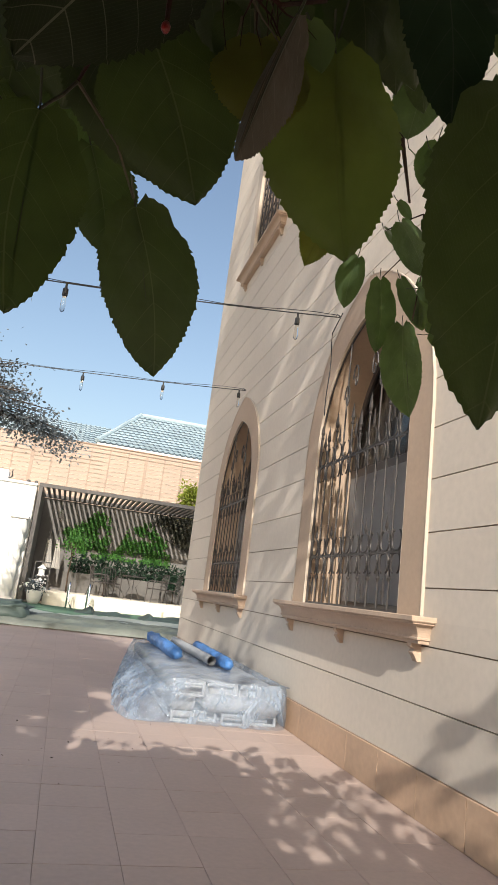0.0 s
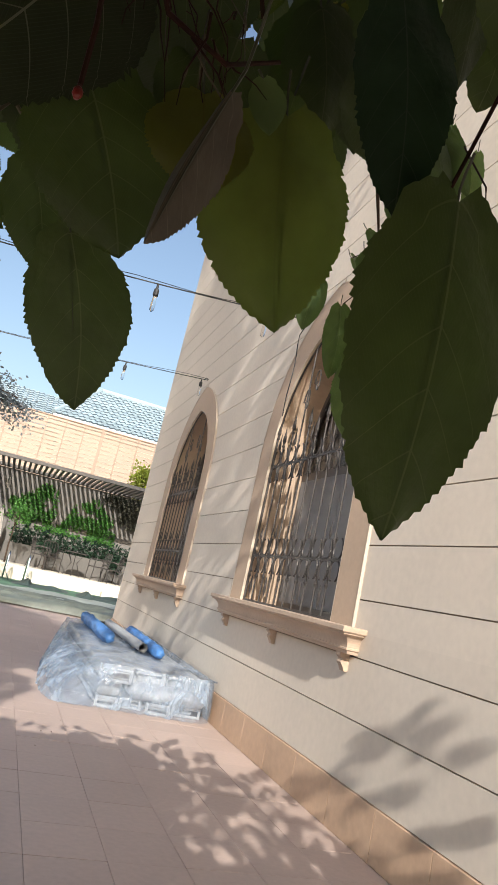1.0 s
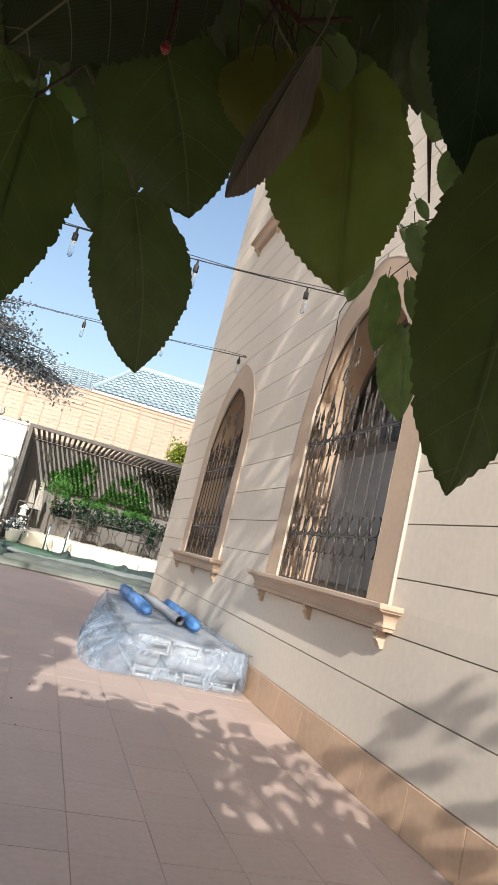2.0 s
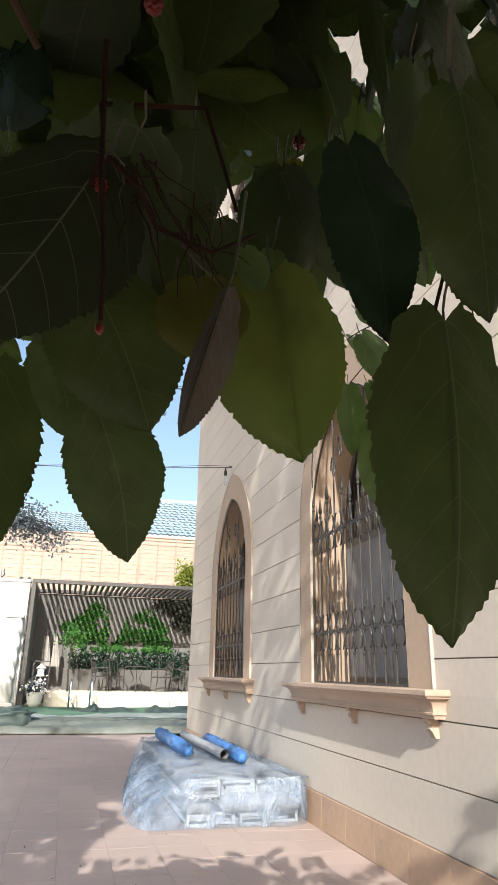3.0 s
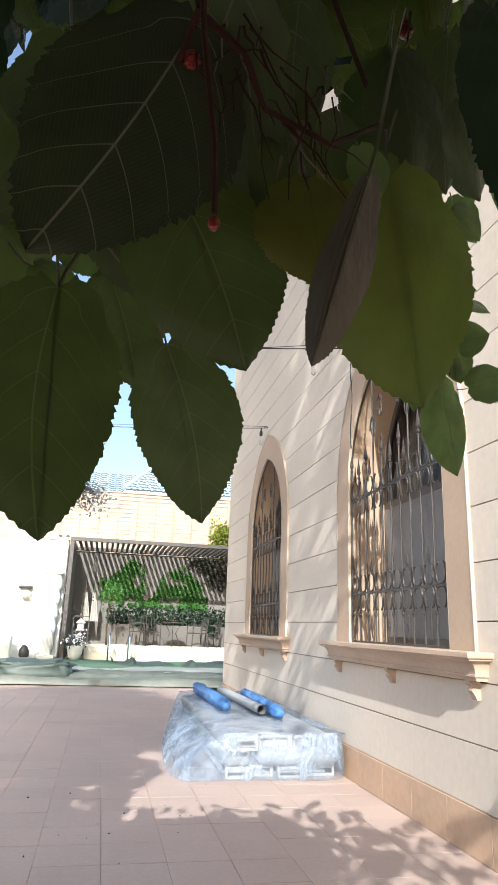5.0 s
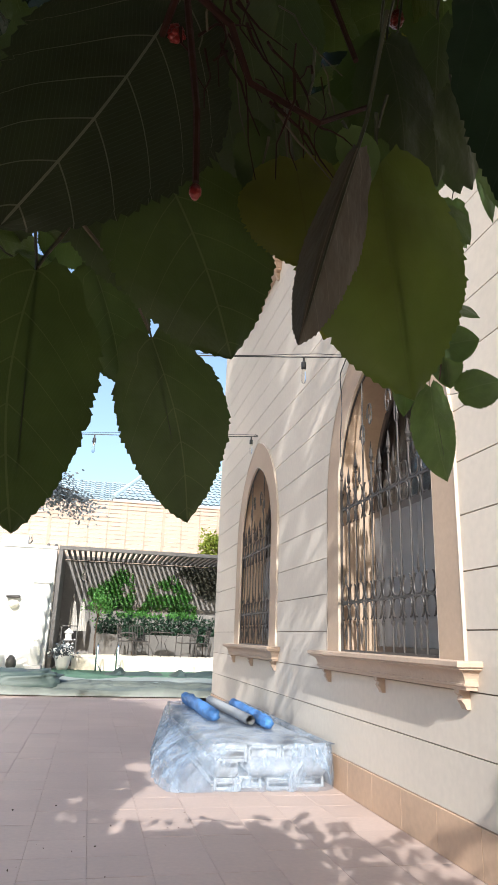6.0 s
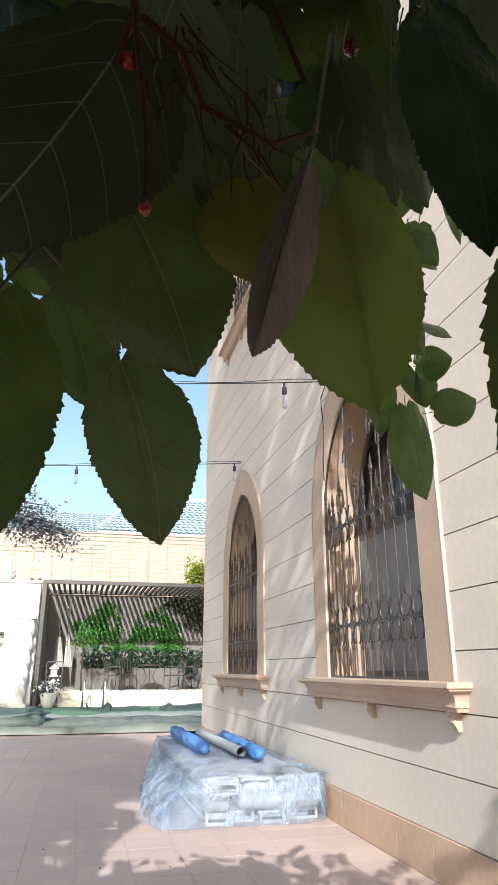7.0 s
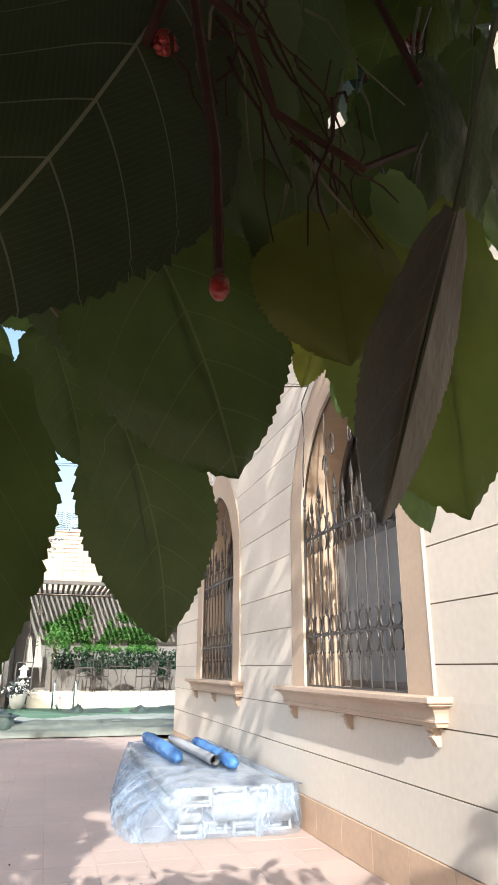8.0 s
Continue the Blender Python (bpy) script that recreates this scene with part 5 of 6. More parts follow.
for line in BOUGHS:
    smooth_line = []
    for a, b in zip(line, line[1:]):
        smooth_line += [Vector(a).lerp(Vector(b), i / 4) + Vector((0.012 * math.sin(i * 2.1), 0.01 * math.cos(i * 1.7), 0)) for i in range(4)]
    part("limb", tube(bmesh.new(), smooth_line + [Vector(line[-1])], 0.024, 8, 0.002), M_BARK, tree, smooth=True)
def twig(mat, thick, *line):
    part("twig", tube(bmesh.new(), line, thick, 6, thick * 0.7), mat, tree)


twig(M_TWIG, 0.0016, (-1.893, 0.227, 1.318), (-1.889, 0.205, 1.268), (-1.905, 0.28, 1.262), (-1.927, 0.340, 1.256))
twig(M_STALK, 0.0012, (-1.927, 0.340, 1.256), (-1.918, 0.347, 1.250), (-1.898, 0.365, 1.238), (-1.882, 0.398, 1.224))
twig(M_STALK, 0.0012, (-1.927, 0.340, 1.256), (-1.932, 0.325, 1.232), (-1.935, 0.305, 1.210), (-1.936, 0.290, 1.194))
twig(M_TWIG, 0.0015, (-1.886, 0.208, 1.268), (-1.871, 0.205, 1.252), (-1.861, 0.217, 1.241), (-1.831, 0.227, 1.239), (-1.805, 0.24, 1.265))
twig(M_TWIG, 0.0014, (-1.893, 0.200, 1.330), (-1.890, 0.195, 1.280), (-1.888, 0.190, 1.240), (-1.883, 0.186, 1.195), (-1.882, 0.185, 1.169))
twig(M_TWIG, 0.0015, (-1.407, 0.871, 1.624), (-1.398, 0.887, 1.595), (-1.379, 0.918, 1.538), (-1.376, 0.945, 1.465))
twig(M_TWIG, 0.0012, (-1.407, 0.871, 1.624), (-1.436, 0.899, 1.614), (-1.452, 0.915, 1.605))
twig(M_TWIG, 0.0012, (-1.398, 0.887, 1.595), (-1.420, 0.915, 1.560), (-1.440, 0.945, 1.532))
twig(M_TWIG, 0.0015, (-1.558, 0.236, 1.529), (-1.646, 0.200, 1.397), (-1.705, 0.195, 1.28), (-1.722, 0.205, 1.212))
twig(M_TWIG, 0.0015, (-1.893, 0.227, 1.318), (-1.84, 0.215, 1.318), (-1.824, 0.206, 1.250))
twig(M_TWIG, 0.0015, (-1.407, 0.7, 1.709), (-1.396, 0.647, 1.614), (-1.385, 0.657, 1.593), (-1.371, 0.67, 1.565), (-1.359, 0.682, 1.536), (-1.352, 0.692, 1.514))
part("twig_bud", lathe(bmesh.new(), (-1.882, 0.185, 1.166), [(0.0010, 0.002), (0.0017, 0.001), (0.0018, -0.001), (0.0009, -0.0025)], 8), M_BERRY, tree, "red cut twig end", True)
rng = random.Random(77)
for k in range(34):
    a = Vector((-1.878, 0.218, 1.268)).lerp(Vector((-1.826, 0.240, 1.258)), rng.random()) + Vector((rng.gauss(0, 0.006), rng.gauss(0, 0.008), rng.gauss(0, 0.008)))
    way = Vector((rng.uniform(-0.3, 1.0), rng.uniform(-0.3, 0.6), rng.uniform(-0.9, 0.4))).normalized() * rng.uniform(0.012, 0.04)
    line = [a + way * f + Vector((0, 0, -0.012 * f * f)) + Vector((rng.gauss(0, 0.0012), 0, rng.gauss(0, 0.0012))) for f in (0, 0.25, 0.5, 0.75, 1)]
    part("twig", tube(bmesh.new(), line, rng.uniform(0.0004, 0.0008), 5, 0.0002), M_TWIG if k % 4 else M_STALK, tree)


def leaf_mesh(length, width, seed, steps, teeth, fold, droop, across=(-1, -0.5, 0, 0.5, 1)):
    """An ovate leaf along +y with a toothed edge, folded on its midrib and bent down to the tip."""
    rng = random.Random(seed)
    bm = bmesh.new()
    uv = bm.loops.layers.uv.new("UVMap")
    rows, coords = [], {}
    lean = rng.uniform(-0.06, 0.06)
    for j in range(steps + 1):
        v = j / steps
        w = math.sin(math.pi * min(1, v ** 0.74)) ** 0.70 if 0 < v < 1 else 0.0
        if v > 0.9:
            w *= 1 - 2.6 * (v - 0.9)
        if v < 0.05:
            w = max(w, 0.22)
        tooth = 1 + (teeth if j % 2 else -teeth) * rng.uniform(0.3, 1.5) * (0.06 < v < 0.97)
        row = []
        for u in across:
            x = width / 2 * w * u * (tooth * (1 + rng.uniform(-0.03, 0.03)) if abs(u) == 1 else 1)
            back = -0.07 * length * abs(u) * (v < 0.1)
            y = length * v + back + (0.005 * length * (1 if j % 2 else -1) if abs(u) == 1 and v < 0.97 else 0)
            z = fold * abs(x) + droop * length * (-(v - 0.2) ** 2) + 0.02 * width * math.sin(9 * v + 4 * u) * abs(u)
            q = bm.verts.new((x + lean * length * math.sin(math.pi * v), y, z))
            coords[q] = (0.5 + 0.5 * u * max(w, 0.15), v)
            row.append(q)
        rows.append(row)
    for a, b in zip(rows, rows[1:]):
        for k in range(len(across) - 1):
            bm.faces.new((a[k], a[k + 1], b[k + 1], b[k]))
    for f in bm.faces:
        f.smooth = True
        for lp in f.loops:
            lp[uv].uv = coords[lp.vert]
    return bm


def leaf_pose(base, tip, roll):
    """Stands a leaf from base to tip, its upper side towards the south, turned about its own axis by roll."""
    a, b = Vector(base), Vector(tip)
    y = (b - a).normalized()
    z = Vector((0, -1, 0.25))
    z = (z - y * z.dot(y)).normalized()
    x = y.cross(z)
    m = Matrix((x, y, z)).transposed().to_4x4()
    return Matrix.Translation(a) @ m @ pose(0, 0, 0, 0, roll, 0)


LEAF_NO = [0]


FINE = tuple(k / 5 for k in range(-5, 6))


def leaf(base, tip, width, roll, mat=None, fold=-0.12, stalk=0.020):
    LEAF_NO[0] += 1
    length = (Vector(tip) - Vector(base)).length
    bm = leaf_mesh(length, width * 1.04, LEAF_NO[0], 64, 0.016, fold, 0.10, FINE)
    me = finish("leaf", bm, mat or M_LEAF, True)
    ob = new("leaf", me)
    ob.parent = tree
    ob.matrix_parent_inverse = Matrix.Translation(-tree.location)
    ob.matrix_basis = leaf_pose(base, tip, roll)
    st = bmesh.new()
    n = 10
    line = [(0, length * (i / n) * 0.96 - 0.0, -0.0012 + 0.10 * length * (-((i / n) * 0.96 - 0.2) ** 2)) for i in range(n + 1)]
    tube(st, [(0.002, -stalk, 0.3 * stalk), (0.001, -0.6 * stalk, 0.05 * stalk), (0, -0.3 * stalk, -0.002)] + line, 0.0008, 5, 0.0003)
    rib = new("midrib", finish("midrib", st, M_RIB))
    rib.parent = ob
    return ob


M_RIB = surface("leaf_rib", (0.036, 0.042, 0.022), 0.5, 0.15, 20, 90, 0.1)
leaf((-1.879, 0.405, 1.222), (-1.842, 0.452, 1.115), 0.071, 4)
leaf((-1.936, 0.288, 1.192), (-1.931, 0.282, 1.081), 0.068, -6)
leaf((-1.89, 0.262, 1.237), (-1.849, 0.285, 1.162), 0.074, 8)
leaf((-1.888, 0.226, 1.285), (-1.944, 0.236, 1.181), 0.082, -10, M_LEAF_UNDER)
leaf((-1.832, 0.187, 1.194), (-1.848, 0.196, 1.130), 0.019, 14, M_LEAF_DRY, fold=-2.0, stalk=0.040)
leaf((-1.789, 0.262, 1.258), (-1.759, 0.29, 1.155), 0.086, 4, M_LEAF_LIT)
leaf((-1.716, 0.205, 1.208), (-1.706, 0.228, 1.052), 0.092, -6)
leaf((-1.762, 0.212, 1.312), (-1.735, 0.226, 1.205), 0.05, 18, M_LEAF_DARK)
leaf((-1.769, 0.285, 1.364), (-1.787, 0.29, 1.324), 0.027, 30, M_LEAF_YELLOW)
leaf((-1.835, 0.245, 1.235), (-1.823, 0.255, 1.192), 0.052, 4, M_LEAF_YELLOW)
leaf((-1.582, 0.8, 1.598), (-1.62, 0.815, 1.448), 0.075, -8, M_LEAF_YELLOW)
leaf((-1.84, 0.26, 1.266), (-1.833, 0.27, 1.221), 0.045, -18)
leaf((-1.76, 0.33, 1.374), (-1.764, 0.35, 1.281), 0.05, 20)
leaf((-1.652, 0.42, 1.583), (-1.662, 0.44, 1.449), 0.085, -10, M_LEAF_PART_LIT)
leaf((-1.39, 0.95, 1.453), (-1.338, 0.99, 1.306), 0.088, 0, M_LEAF_PART_LIT)
leaf((-1.351, 0.93, 1.442), (-1.29, 0.9, 1.46), 0.085, -12, M_LEAF_PART_LIT)
leaf((-1.382, 0.92, 1.516), (-1.332, 0.89, 1.523), 0.064, 12, M_LEAF_PART_LIT)
leaf((-1.378, 0.92, 1.6), (-1.326, 0.89, 1.564), 0.062, -20, M_LEAF_PART_LIT)
leaf((-1.364, 0.94, 1.516), (-1.347, 0.96, 1.459), 0.05, 35, M_LEAF_PART_LIT)
leaf((-1.371, 0.92, 1.754), (-1.342, 0.89, 1.691), 0.034, 15, M_LEAF_PART_LIT)
leaf((-1.44, 0.95, 1.529), (-1.417, 0.99, 1.411), 0.056, 10, M_LEAF_PART_LIT)
leaf((-1.485, 0.95, 1.561), (-1.489, 0.98, 1.477), 0.052, -5, M_LEAF_PART_LIT)
leaf((-1.448, 0.92, 1.608), (-1.349, 0.95, 1.587), 0.066, -15, M_LEAF_PART_LIT)
leaf((-1.41, 0.93, 1.529), (-1.344, 0.96, 1.465), 0.036, 20, M_LEAF_PART_LIT)
leaf((-1.44, 0.9, 1.655), (-1.401, 0.92, 1.642), 0.02, 40, M_LEAF_PART_LIT)
leaf((-1.423, 0.9, 1.764), (-1.336, 0.93, 1.735), 0.036, -30, M_LEAF_PART_LIT)
leaf((-1.432, 0.7, 1.726), (-1.37, 0.72, 1.651), 0.036, 25, M_LEAF_PART_LIT)
# This small bright leaf stands in for a sunlit patch.
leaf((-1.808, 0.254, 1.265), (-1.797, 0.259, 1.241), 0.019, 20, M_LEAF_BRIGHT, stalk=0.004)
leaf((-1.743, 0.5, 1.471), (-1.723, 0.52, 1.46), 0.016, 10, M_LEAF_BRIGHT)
leaf((-1.369, 0.8, 1.828), (-1.316, 0.84, 1.711), 0.055, -12, M_LEAF_PART_LIT)
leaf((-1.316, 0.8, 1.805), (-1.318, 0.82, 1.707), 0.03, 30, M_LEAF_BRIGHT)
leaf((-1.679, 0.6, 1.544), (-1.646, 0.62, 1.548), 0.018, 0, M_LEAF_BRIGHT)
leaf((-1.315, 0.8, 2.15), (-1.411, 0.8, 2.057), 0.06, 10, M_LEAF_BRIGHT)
leaf((-1.989, 0.42, 1.3), (-1.964, 0.44, 1.268), 0.075, -30, M_LEAF_PART_LIT)
leaf((-1.968, 0.42, 1.274), (-1.935, 0.43, 1.262), 0.05, -20, M_LEAF_PART_LIT)
leaf((-1.951, 0.43, 1.319), (-1.916, 0.45, 1.295), 0.055, 5, M_LEAF_PART_LIT)
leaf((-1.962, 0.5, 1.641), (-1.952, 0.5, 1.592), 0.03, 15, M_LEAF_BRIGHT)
leaf((-1.916, 0.33, 1.308), (-1.874, 0.385, 1.233), 0.076, 15)
leaf((-1.792, 0.287, 1.26), (-1.787, 0.319, 1.205), 0.034, -5, M_LEAF_YELLOW)
leaf((-1.611, 0.454, 1.522), (-1.591, 0.487, 1.478), 0.026, 0, M_LEAF_PART_LIT)
leaf((-1.691, 0.367, 1.388), (-1.669, 0.384, 1.356), 0.032, 5)
leaf((-1.497, 0.69, 1.592), (-1.46, 0.697, 1.552), 0.045, 10, M_LEAF_PART_LIT)
leaf((-1.587, 0.47, 1.492), (-1.542, 0.489, 1.436), 0.048, 25, M_LEAF_PART_LIT)
leaf((-1.873, 0.222, 1.302), (-1.906, 0.327, 1.253), 0.090, -20)
leaf((-1.931, 0.32, 1.323), (-1.939, 0.369, 1.256), 0.085, 10)
leaf((-1.853, 0.343, 1.337), (-1.859, 0.403, 1.254), 0.087, 0)
leaf((-1.824, 0.263, 1.288), (-1.826, 0.319, 1.249), 0.059, 15)
leaf((-1.755, 0.25, 1.298), (-1.733, 0.272, 1.263), 0.048, -10)
leaf((-1.783, 0.265, 1.333), (-1.755, 0.3, 1.281), 0.058, 0)
leaf((-1.779, 0.271, 1.342), (-1.771, 0.314, 1.289), 0.057, 0)
leaf((-1.92, 0.444, 1.287), (-1.893, 0.478, 1.217), 0.057, 5)
leaf((-1.84, 0.244, 1.33), (-1.829, 0.28, 1.289), 0.048, 0)
leaf((-1.719, 0.21, 1.381), (-1.69, 0.261, 1.323), 0.049, 0)
leaf((-1.643, 0.39, 1.51), (-1.611, 0.436, 1.451), 0.042, 0, M_LEAF_PART_LIT)
leaf((-1.6, 0.461, 1.487), (-1.552, 0.481, 1.428), 0.054, 0, M_LEAF_PART_LIT)
leaf((-1.731, 0.371, 1.373), (-1.712, 0.404, 1.315), 0.049, 0)
leaf((-1.784, 0.278, 1.285), (-1.785, 0.293, 1.268), 0.022, 0, M_LEAF_PART_LIT)
leaf((-1.559, 0.603, 1.616), (-1.552, 0.651, 1.562), 0.069, 0, M_LEAF_PART_LIT)
leaf((-1.481, 0.703, 1.618), (-1.476, 0.742, 1.569), 0.056, 10, M_LEAF_PART_LIT)
leaf((-1.474, 0.814, 1.556), (-1.414, 0.829, 1.488), 0.075, 0, M_LEAF_PART_LIT)
leaf((-1.948, 0.300, 1.337), (-1.968, 0.354, 1.262), 0.060, 0)
leaf((-1.746, 0.275, 1.368), (-1.721, 0.323, 1.305), 0.056, 0)
leaf((-1.956, 0.189, 1.198), (-1.953, 0.197, 1.172), 0.026, 0)
leaf((-1.812, 0.045, 1.160), (-1.796, 0.062, 1.116), 0.031, 6)
leaf((-2.03, 0.46, 1.37), (-2.02, 0.50, 1.27), 0.085, 8)
leaf((-1.985, 0.40, 1.36), (-1.99, 0.44, 1.285), 0.075, -8)
leaf((-2.05, 0.44, 1.30), (-2.06, 0.47, 1.21), 0.07, 0)

# fruit
def berry(p, r):
    bm = bmesh.new()
    rng = random.Random(int(p[0] * -1000))
    for k in range(26):
        f = k / 26
        a = k * 2.4
        rad = r * 0.62 * math.sin(math.pi * (0.15 + 0.75 * f))
        c0 = Vector((p[0] + rad * math.cos(a), p[1] + rad * math.sin(a), p[2] - r * 1.6 * f))
        got = bmesh.ops.create_icosphere(bm, subdivisions=1, radius=r * 0.42)["verts"]
        for v in got:
            v.co += c0
    tube(bm, [(p[0], p[1], p[2]), (p[0] + 0.002, p[1], p[2] + 0.012)], 0.0005, 4)
    part("berry", bm, M_BERRY, tree, "ripe red fruit", True)


for p, r in (((-1.915, 0.250, 1.221), 0.0050), ((-1.889, 0.230, 1.272), 0.0045), ((-1.759, 0.300, 1.399), 0.0050), ((-1.872, 0.2, 1.367), 0.0055),
             ((-1.95, 0.2, 1.33), 0.0045), ((-1.635, 0.5, 1.707), 0.006), ((-1.705, 0.25, 1.396), 0.0048), ((-1.720, 0.400, 1.431), 0.0048)):
    berry(p, r)

# the rest of the crown: single leaves near the viewer, then the mass behind
rng = random.Random(19)
EYE0 = Vector((-1.90, 0.015, 1.05))
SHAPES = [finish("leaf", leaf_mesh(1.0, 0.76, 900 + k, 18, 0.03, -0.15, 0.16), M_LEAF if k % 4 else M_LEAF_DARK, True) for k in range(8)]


def canopy_pose(p, size):
    tilt = Vector((rng.gauss(0, 0.6), rng.gauss(0.1, 0.6), -1)).normalized()
    return leaf_pose(p, p + tilt, rng.uniform(-70, 70)) @ Matrix.Diagonal((size, size, size, 1))


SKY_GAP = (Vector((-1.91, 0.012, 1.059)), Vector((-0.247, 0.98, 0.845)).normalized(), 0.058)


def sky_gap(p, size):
    """A hole in the crown, cut along one sight line, through which the sky shows."""
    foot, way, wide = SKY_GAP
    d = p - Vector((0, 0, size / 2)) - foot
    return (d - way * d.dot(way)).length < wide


made = 0
while made < 262:
    p = Vector((rng.uniform(-2.75, -1.15), rng.uniform(0.22, 1.15), rng.uniform(1.3, 2.35)))
    d = p - EYE0
    flat = math.hypot(d.x, d.y)
    bottom = 0.80 * flat + 0.12 + 0.05 * noise.noise(p * 4)
    if d.x > 0.08 + 0.35 * d.y:
        bottom += 0.10 * (d.x - 0.08)
    if not bottom < d.z < bottom + 0.38 or d.length < 0.36 or p.z + 0.586 * p.y > 2.60:
        continue
    size = rng.uniform(0.07, 0.125)
    shape, placed = SHAPES[rng.randrange(8)], canopy_pose(p, size)
    made += 1
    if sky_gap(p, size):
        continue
    ob = new("leaf", shape)
    ob.parent = tree
    ob.matrix_parent_inverse = Matrix.Translation(-tree.location)
    ob.matrix_basis = placed

FLOOR_OF_CROWN = ((-30, 44), (-14, 44), (-8, 43), (8, 41), (18, 41), (26, 41), (30, 43), (34, 41), (48, 40))
cv, cf, cu = [], [], []
made = 0
while made < 205:
    az, el, far = rng.uniform(-28, 48), rng.uniform(40, 66), rng.uniform(0.5, 1.1)
    for (a0, e0), (a1, e1) in zip(FLOOR_OF_CROWN, FLOOR_OF_CROWN[1:]):
        if a0 <= az <= a1:
            low_el = e0 + (e1 - e0) * (az - a0) / (a1 - a0)
    size = rng.uniform(0.06, 0.11)
    if el < low_el + math.degrees(0.75 * size / far):
        continue
    az, el = radians(az), radians(el)
    p = EYE0 + far * Vector((math.sin(az) * math.cos(el), math.cos(az) * math.cos(el), math.sin(el)))
    m, me = canopy_pose(p, size), SHAPES[rng.randrange(8)]
    made += 1
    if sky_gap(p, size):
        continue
    k = len(cv)
    cv.extend((m @ v.co)[:] for v in me.vertices)
    for q in me.polygons:
        cf.append([k + n for n in q.vertices])
        cu.extend(c0 for n in q.loop_indices for c0 in me.uv_layers[0].data[n].uv)

me = bpy.data.meshes.new("leaf_canopy")
me.from_pydata(cv, [], cf)
me.uv_layers.new(name="UVMap").data.foreach_set("uv", cu)
me.shade_smooth()
me.materials.append(M_LEAF)
canopy = new("leaf_canopy", me)
canopy.parent = tree
canopy.matrix_parent_inverse = Matrix.Translation(-tree.location)
tagged(canopy, "overhead mulberry leaves", kind="stuff")

shapes = [leaf_mesh(1.0, 0.72, 950 + k, 6, 0.0, -0.15, 0.16) for k in range(3)]
forms = []
for s in shapes:
    s.verts.index_update()
    forms.append(([v.co.copy() for v in s.verts], [[v.index for v in f.verts] for f in s.faces]))
    s.free()
verts, faces = [], []


def strew(count, low, high, keep, sizes):
    done = 0
    while done < count:
        p = Vector([rng.uniform(a, b) for a, b in zip(low, high)])
        if not keep(p) or (p - EYE0).length < 0.5 or sun_gap(p) or outside(p):
            continue
        m = canopy_pose(p, rng.uniform(*sizes))
        vs, fs = forms[rng.randrange(3)]
        k = len(verts)
        verts.extend((m @ v)[:] for v in vs)
        faces.extend([i + k for i in f] for f in fs)
        done += 1


def sunward(p):
    """The height at which the sunbeam through p crosses y = 0."""
    return p.z + 0.586 * p.y


def outside(p):
    """Beyond the crown's rounded, uneven outline in plan."""
    return ((p.x + 2.35) / 2.05) ** 2 + ((p.y + 0.4) / 1.7) ** 2 > 1 + 0.5 * noise.noise(p * 1.7)


def sun_gap(p):
    """Gaps in the crown that let the sun on to the outer sprays."""
    side = p.x - 0.236 * p.y
    return -1.78 < side < -1.36 and 1.8 < sunward(p) < 2.4 and noise.noise(p * 4.5) > -0.05


def shading(p):
    """True where leaves hang: solid over the near paving, broken into small gaps further out and beside the wall."""
    q = sunward(p)
    gx, gy = p.x - 0.236 * p.y + 0.403 * q, q / 0.586
    if gy < 2.5:
        return True
    n = 0.62 * noise.noise(Vector((gx * 3.4, gy * 2.6, p.y * 0.5))) + 0.55 * noise.noise(Vector((gx * 10.0, gy * 7.5, p.y * 0.8)))
    by_wall = min(1.0, max(0.0, (gx + 1.25) / 0.7))
    if gy < 3.6:
        return n > -0.34 + 0.30 * by_wall
    return gy < 4.45 and n > -0.10 + 0.14 * by_wall + 0.42 * (gy - 3.6)


strew(3000, (-3.4, -1.9, 1.2), (-1.1, 0.2, 3.2), shading, (0.06, 0.10))
strew(1300, (-2.9, -0.1, 1.5), (-0.9, 1.2, 2.5), lambda p: p.z - 1.05 > 0.92 * math.hypot(p.x + 1.93, p.y) + 0.24 and sunward(p) < 2.45 and (shading(p) or p.x < -1.7), (0.08, 0.12))
# The next three banks are unseen leaves added to block light from near leaves.
strew(2700, (-3.2, -1.6, 0.75), (-0.8, -0.15, 2.1), lambda p: sunward(p) < 1.6 and ((p.x + 1.98) / 1.05) ** 2 + ((p.y + 0.8) / 0.68) ** 2 < 1 + 0.9 * noise.noise(p * 2.2), (0.09, 0.15))
strew(700, (-3.5, -0.5, 0.9), (-2.65, 0.95, 2.4), lambda p: sunward(p) < 2.6, (0.09, 0.15))
strew(320, (-1.2, -0.8, 0.9), (-0.65, 0.15, 2.0), lambda p: sunward(p) < 1.75, (0.09, 0.15))
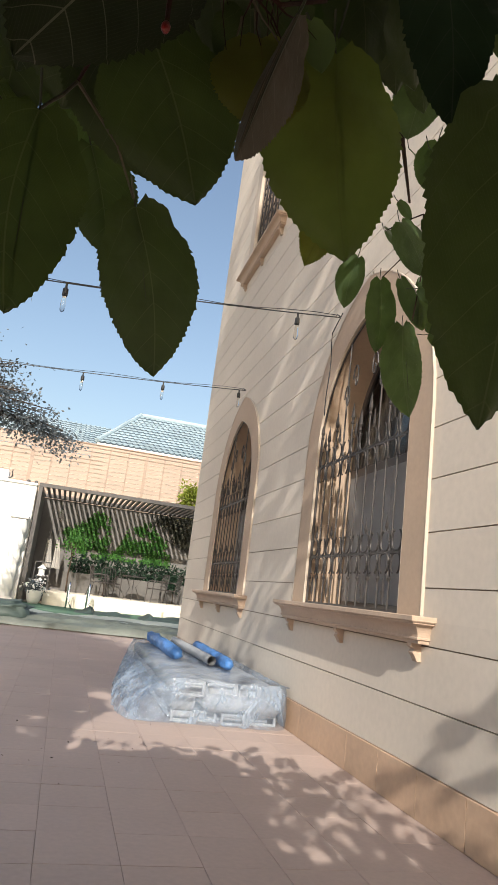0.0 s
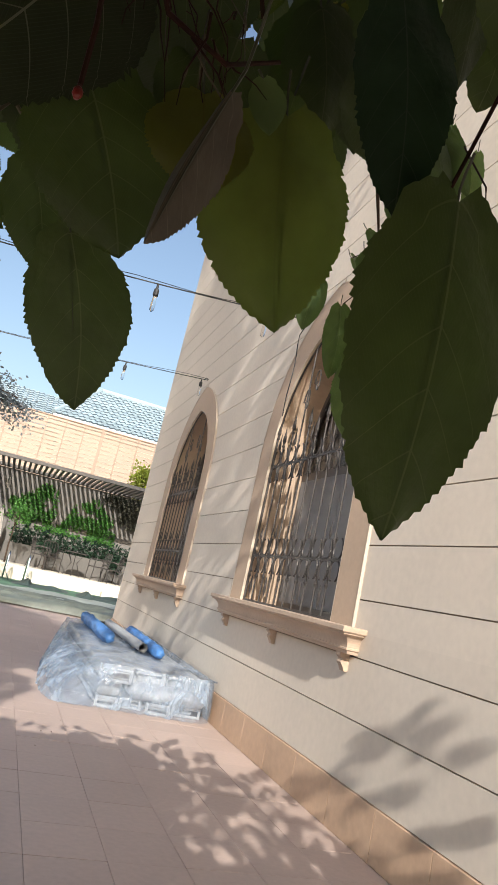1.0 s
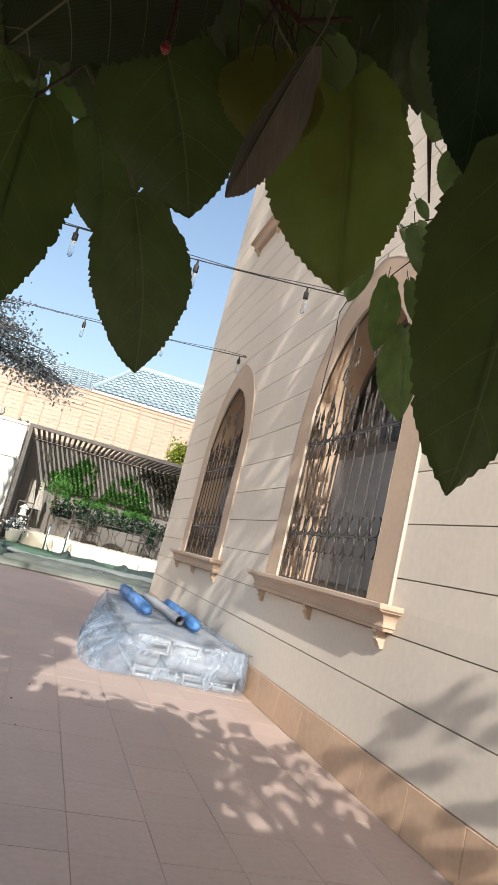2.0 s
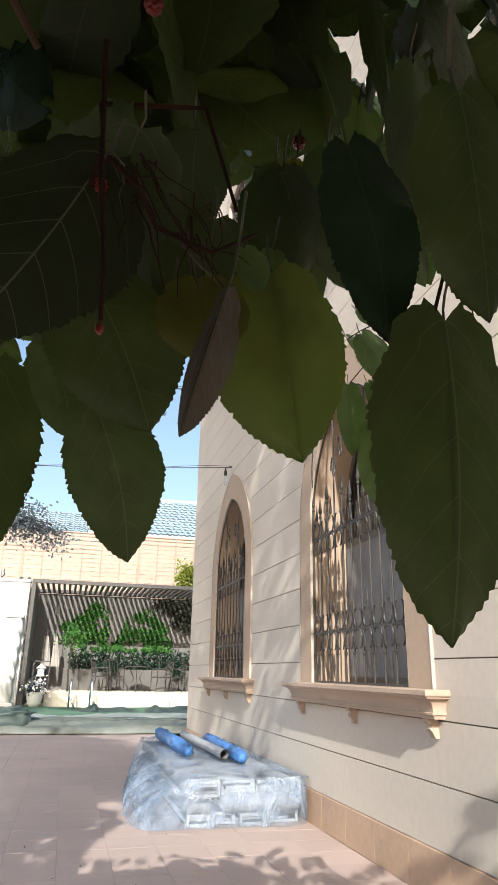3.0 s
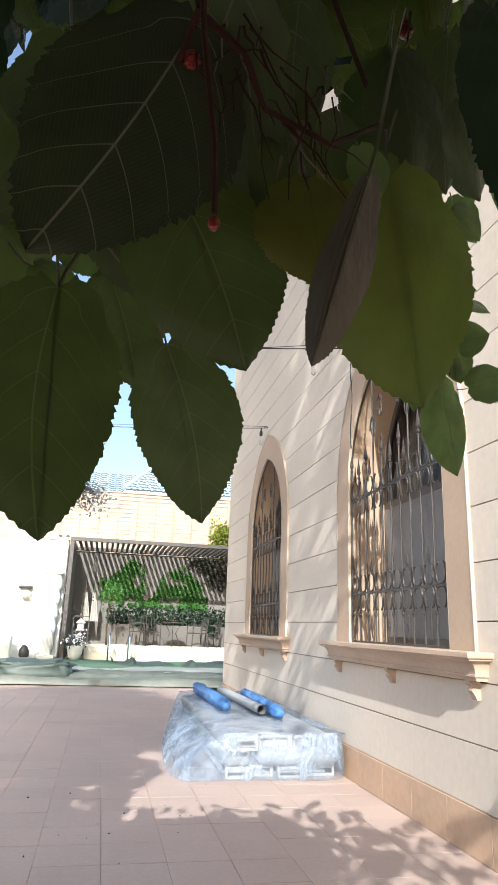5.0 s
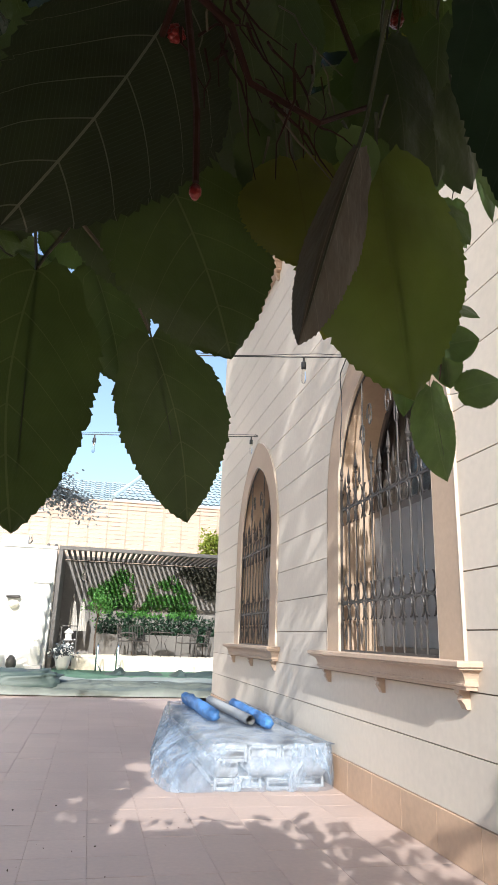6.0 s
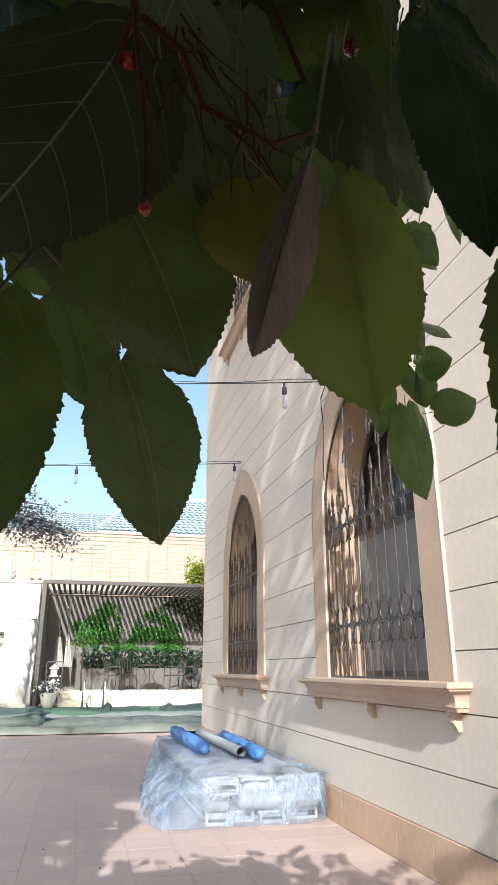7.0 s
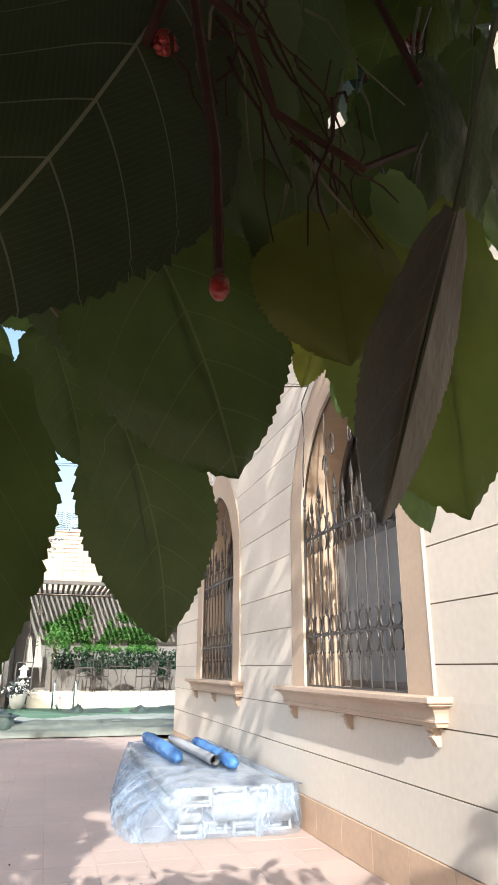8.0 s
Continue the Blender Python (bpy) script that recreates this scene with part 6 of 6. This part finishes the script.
strew(26, (-1.15, -1.6, 2.7), (-0.9, -1.1, 3.0), lambda p: True, (0.08, 0.13))
strew(1700, (-4.6, -1.7, 1.4), (-2.5, 0.1, 3.9), lambda p: p.x - 0.236 * p.y < -2.72 + 0.12 * noise.noise(p * 3) and 1.5 < sunward(p) < 3.5, (0.09, 0.15))
me = bpy.data.meshes.new("leaf_mass")
me.from_pydata(verts, [], faces)
me.materials.append(M_LEAF)
mass = new("leaf_mass", me)
mass.parent = tree
mass.matrix_parent_inverse = Matrix.Translation(-tree.location)
tagged(mass, "dense mass of mulberry leaves, mostly unseen and added for shade", kind="stuff")

# ---- fallen bits on the paving ----
rng = random.Random(12)
bm = bmesh.new()
leaf_cloud(bm, [Vector((rng.gauss(-1.85, 0.3), rng.gauss(4.0, 0.6), 0.006 + rng.uniform(0, 0.004))) for _ in range(24)], 0.015, rng, Vector((0, 0, 1)))
tagged(part("leaf_litter", bm, M_LITTER), "small dry fallen leaf bits on the paving", "leaf litter", kind="stuff")

# ---- paving tiles, last ----
TS = 0.30
tile_bm = block(bmesh.new(), (0.001, 0.001, -0.014), (TS - 0.001, TS - 0.001, 0.0), 0.0007)
tile_mesh = finish("paving_tile", tile_bm, M_TILE)
rng = random.Random(3)
tv, tf = [], []
cv = [v.co.copy() for v in tile_mesh.vertices]
cf = [list(p.vertices) for p in tile_mesh.polygons]
for i in range(29):
    for j in range(65):
        x, y = -0.012 - TS * (i + 1), -7.05 + TS * j
        if y + TS > 12.42:
            continue
        dz = rng.uniform(-0.0008, 0.0008)
        if i < 9 and 2.0 < y < 11.0:
            ob = new("paving_tile", tile_mesh)
            ob.location = (x, y, dz)
            ob.parent = pavement
        else:
            k = len(tv)
            tv += [(c0.x + x, c0.y + y, c0.z + dz) for c0 in cv]
            tf += [[q + k for q in f] for f in cf]
me = bpy.data.meshes.new("paving_rest")
me.from_pydata(tv, [], tf)
me.materials.append(M_TILE_REST)
ob = new("paving_rest", me)
ob.parent = pavement
tagged(ob, "further terracotta paving tiles", kind="stuff")
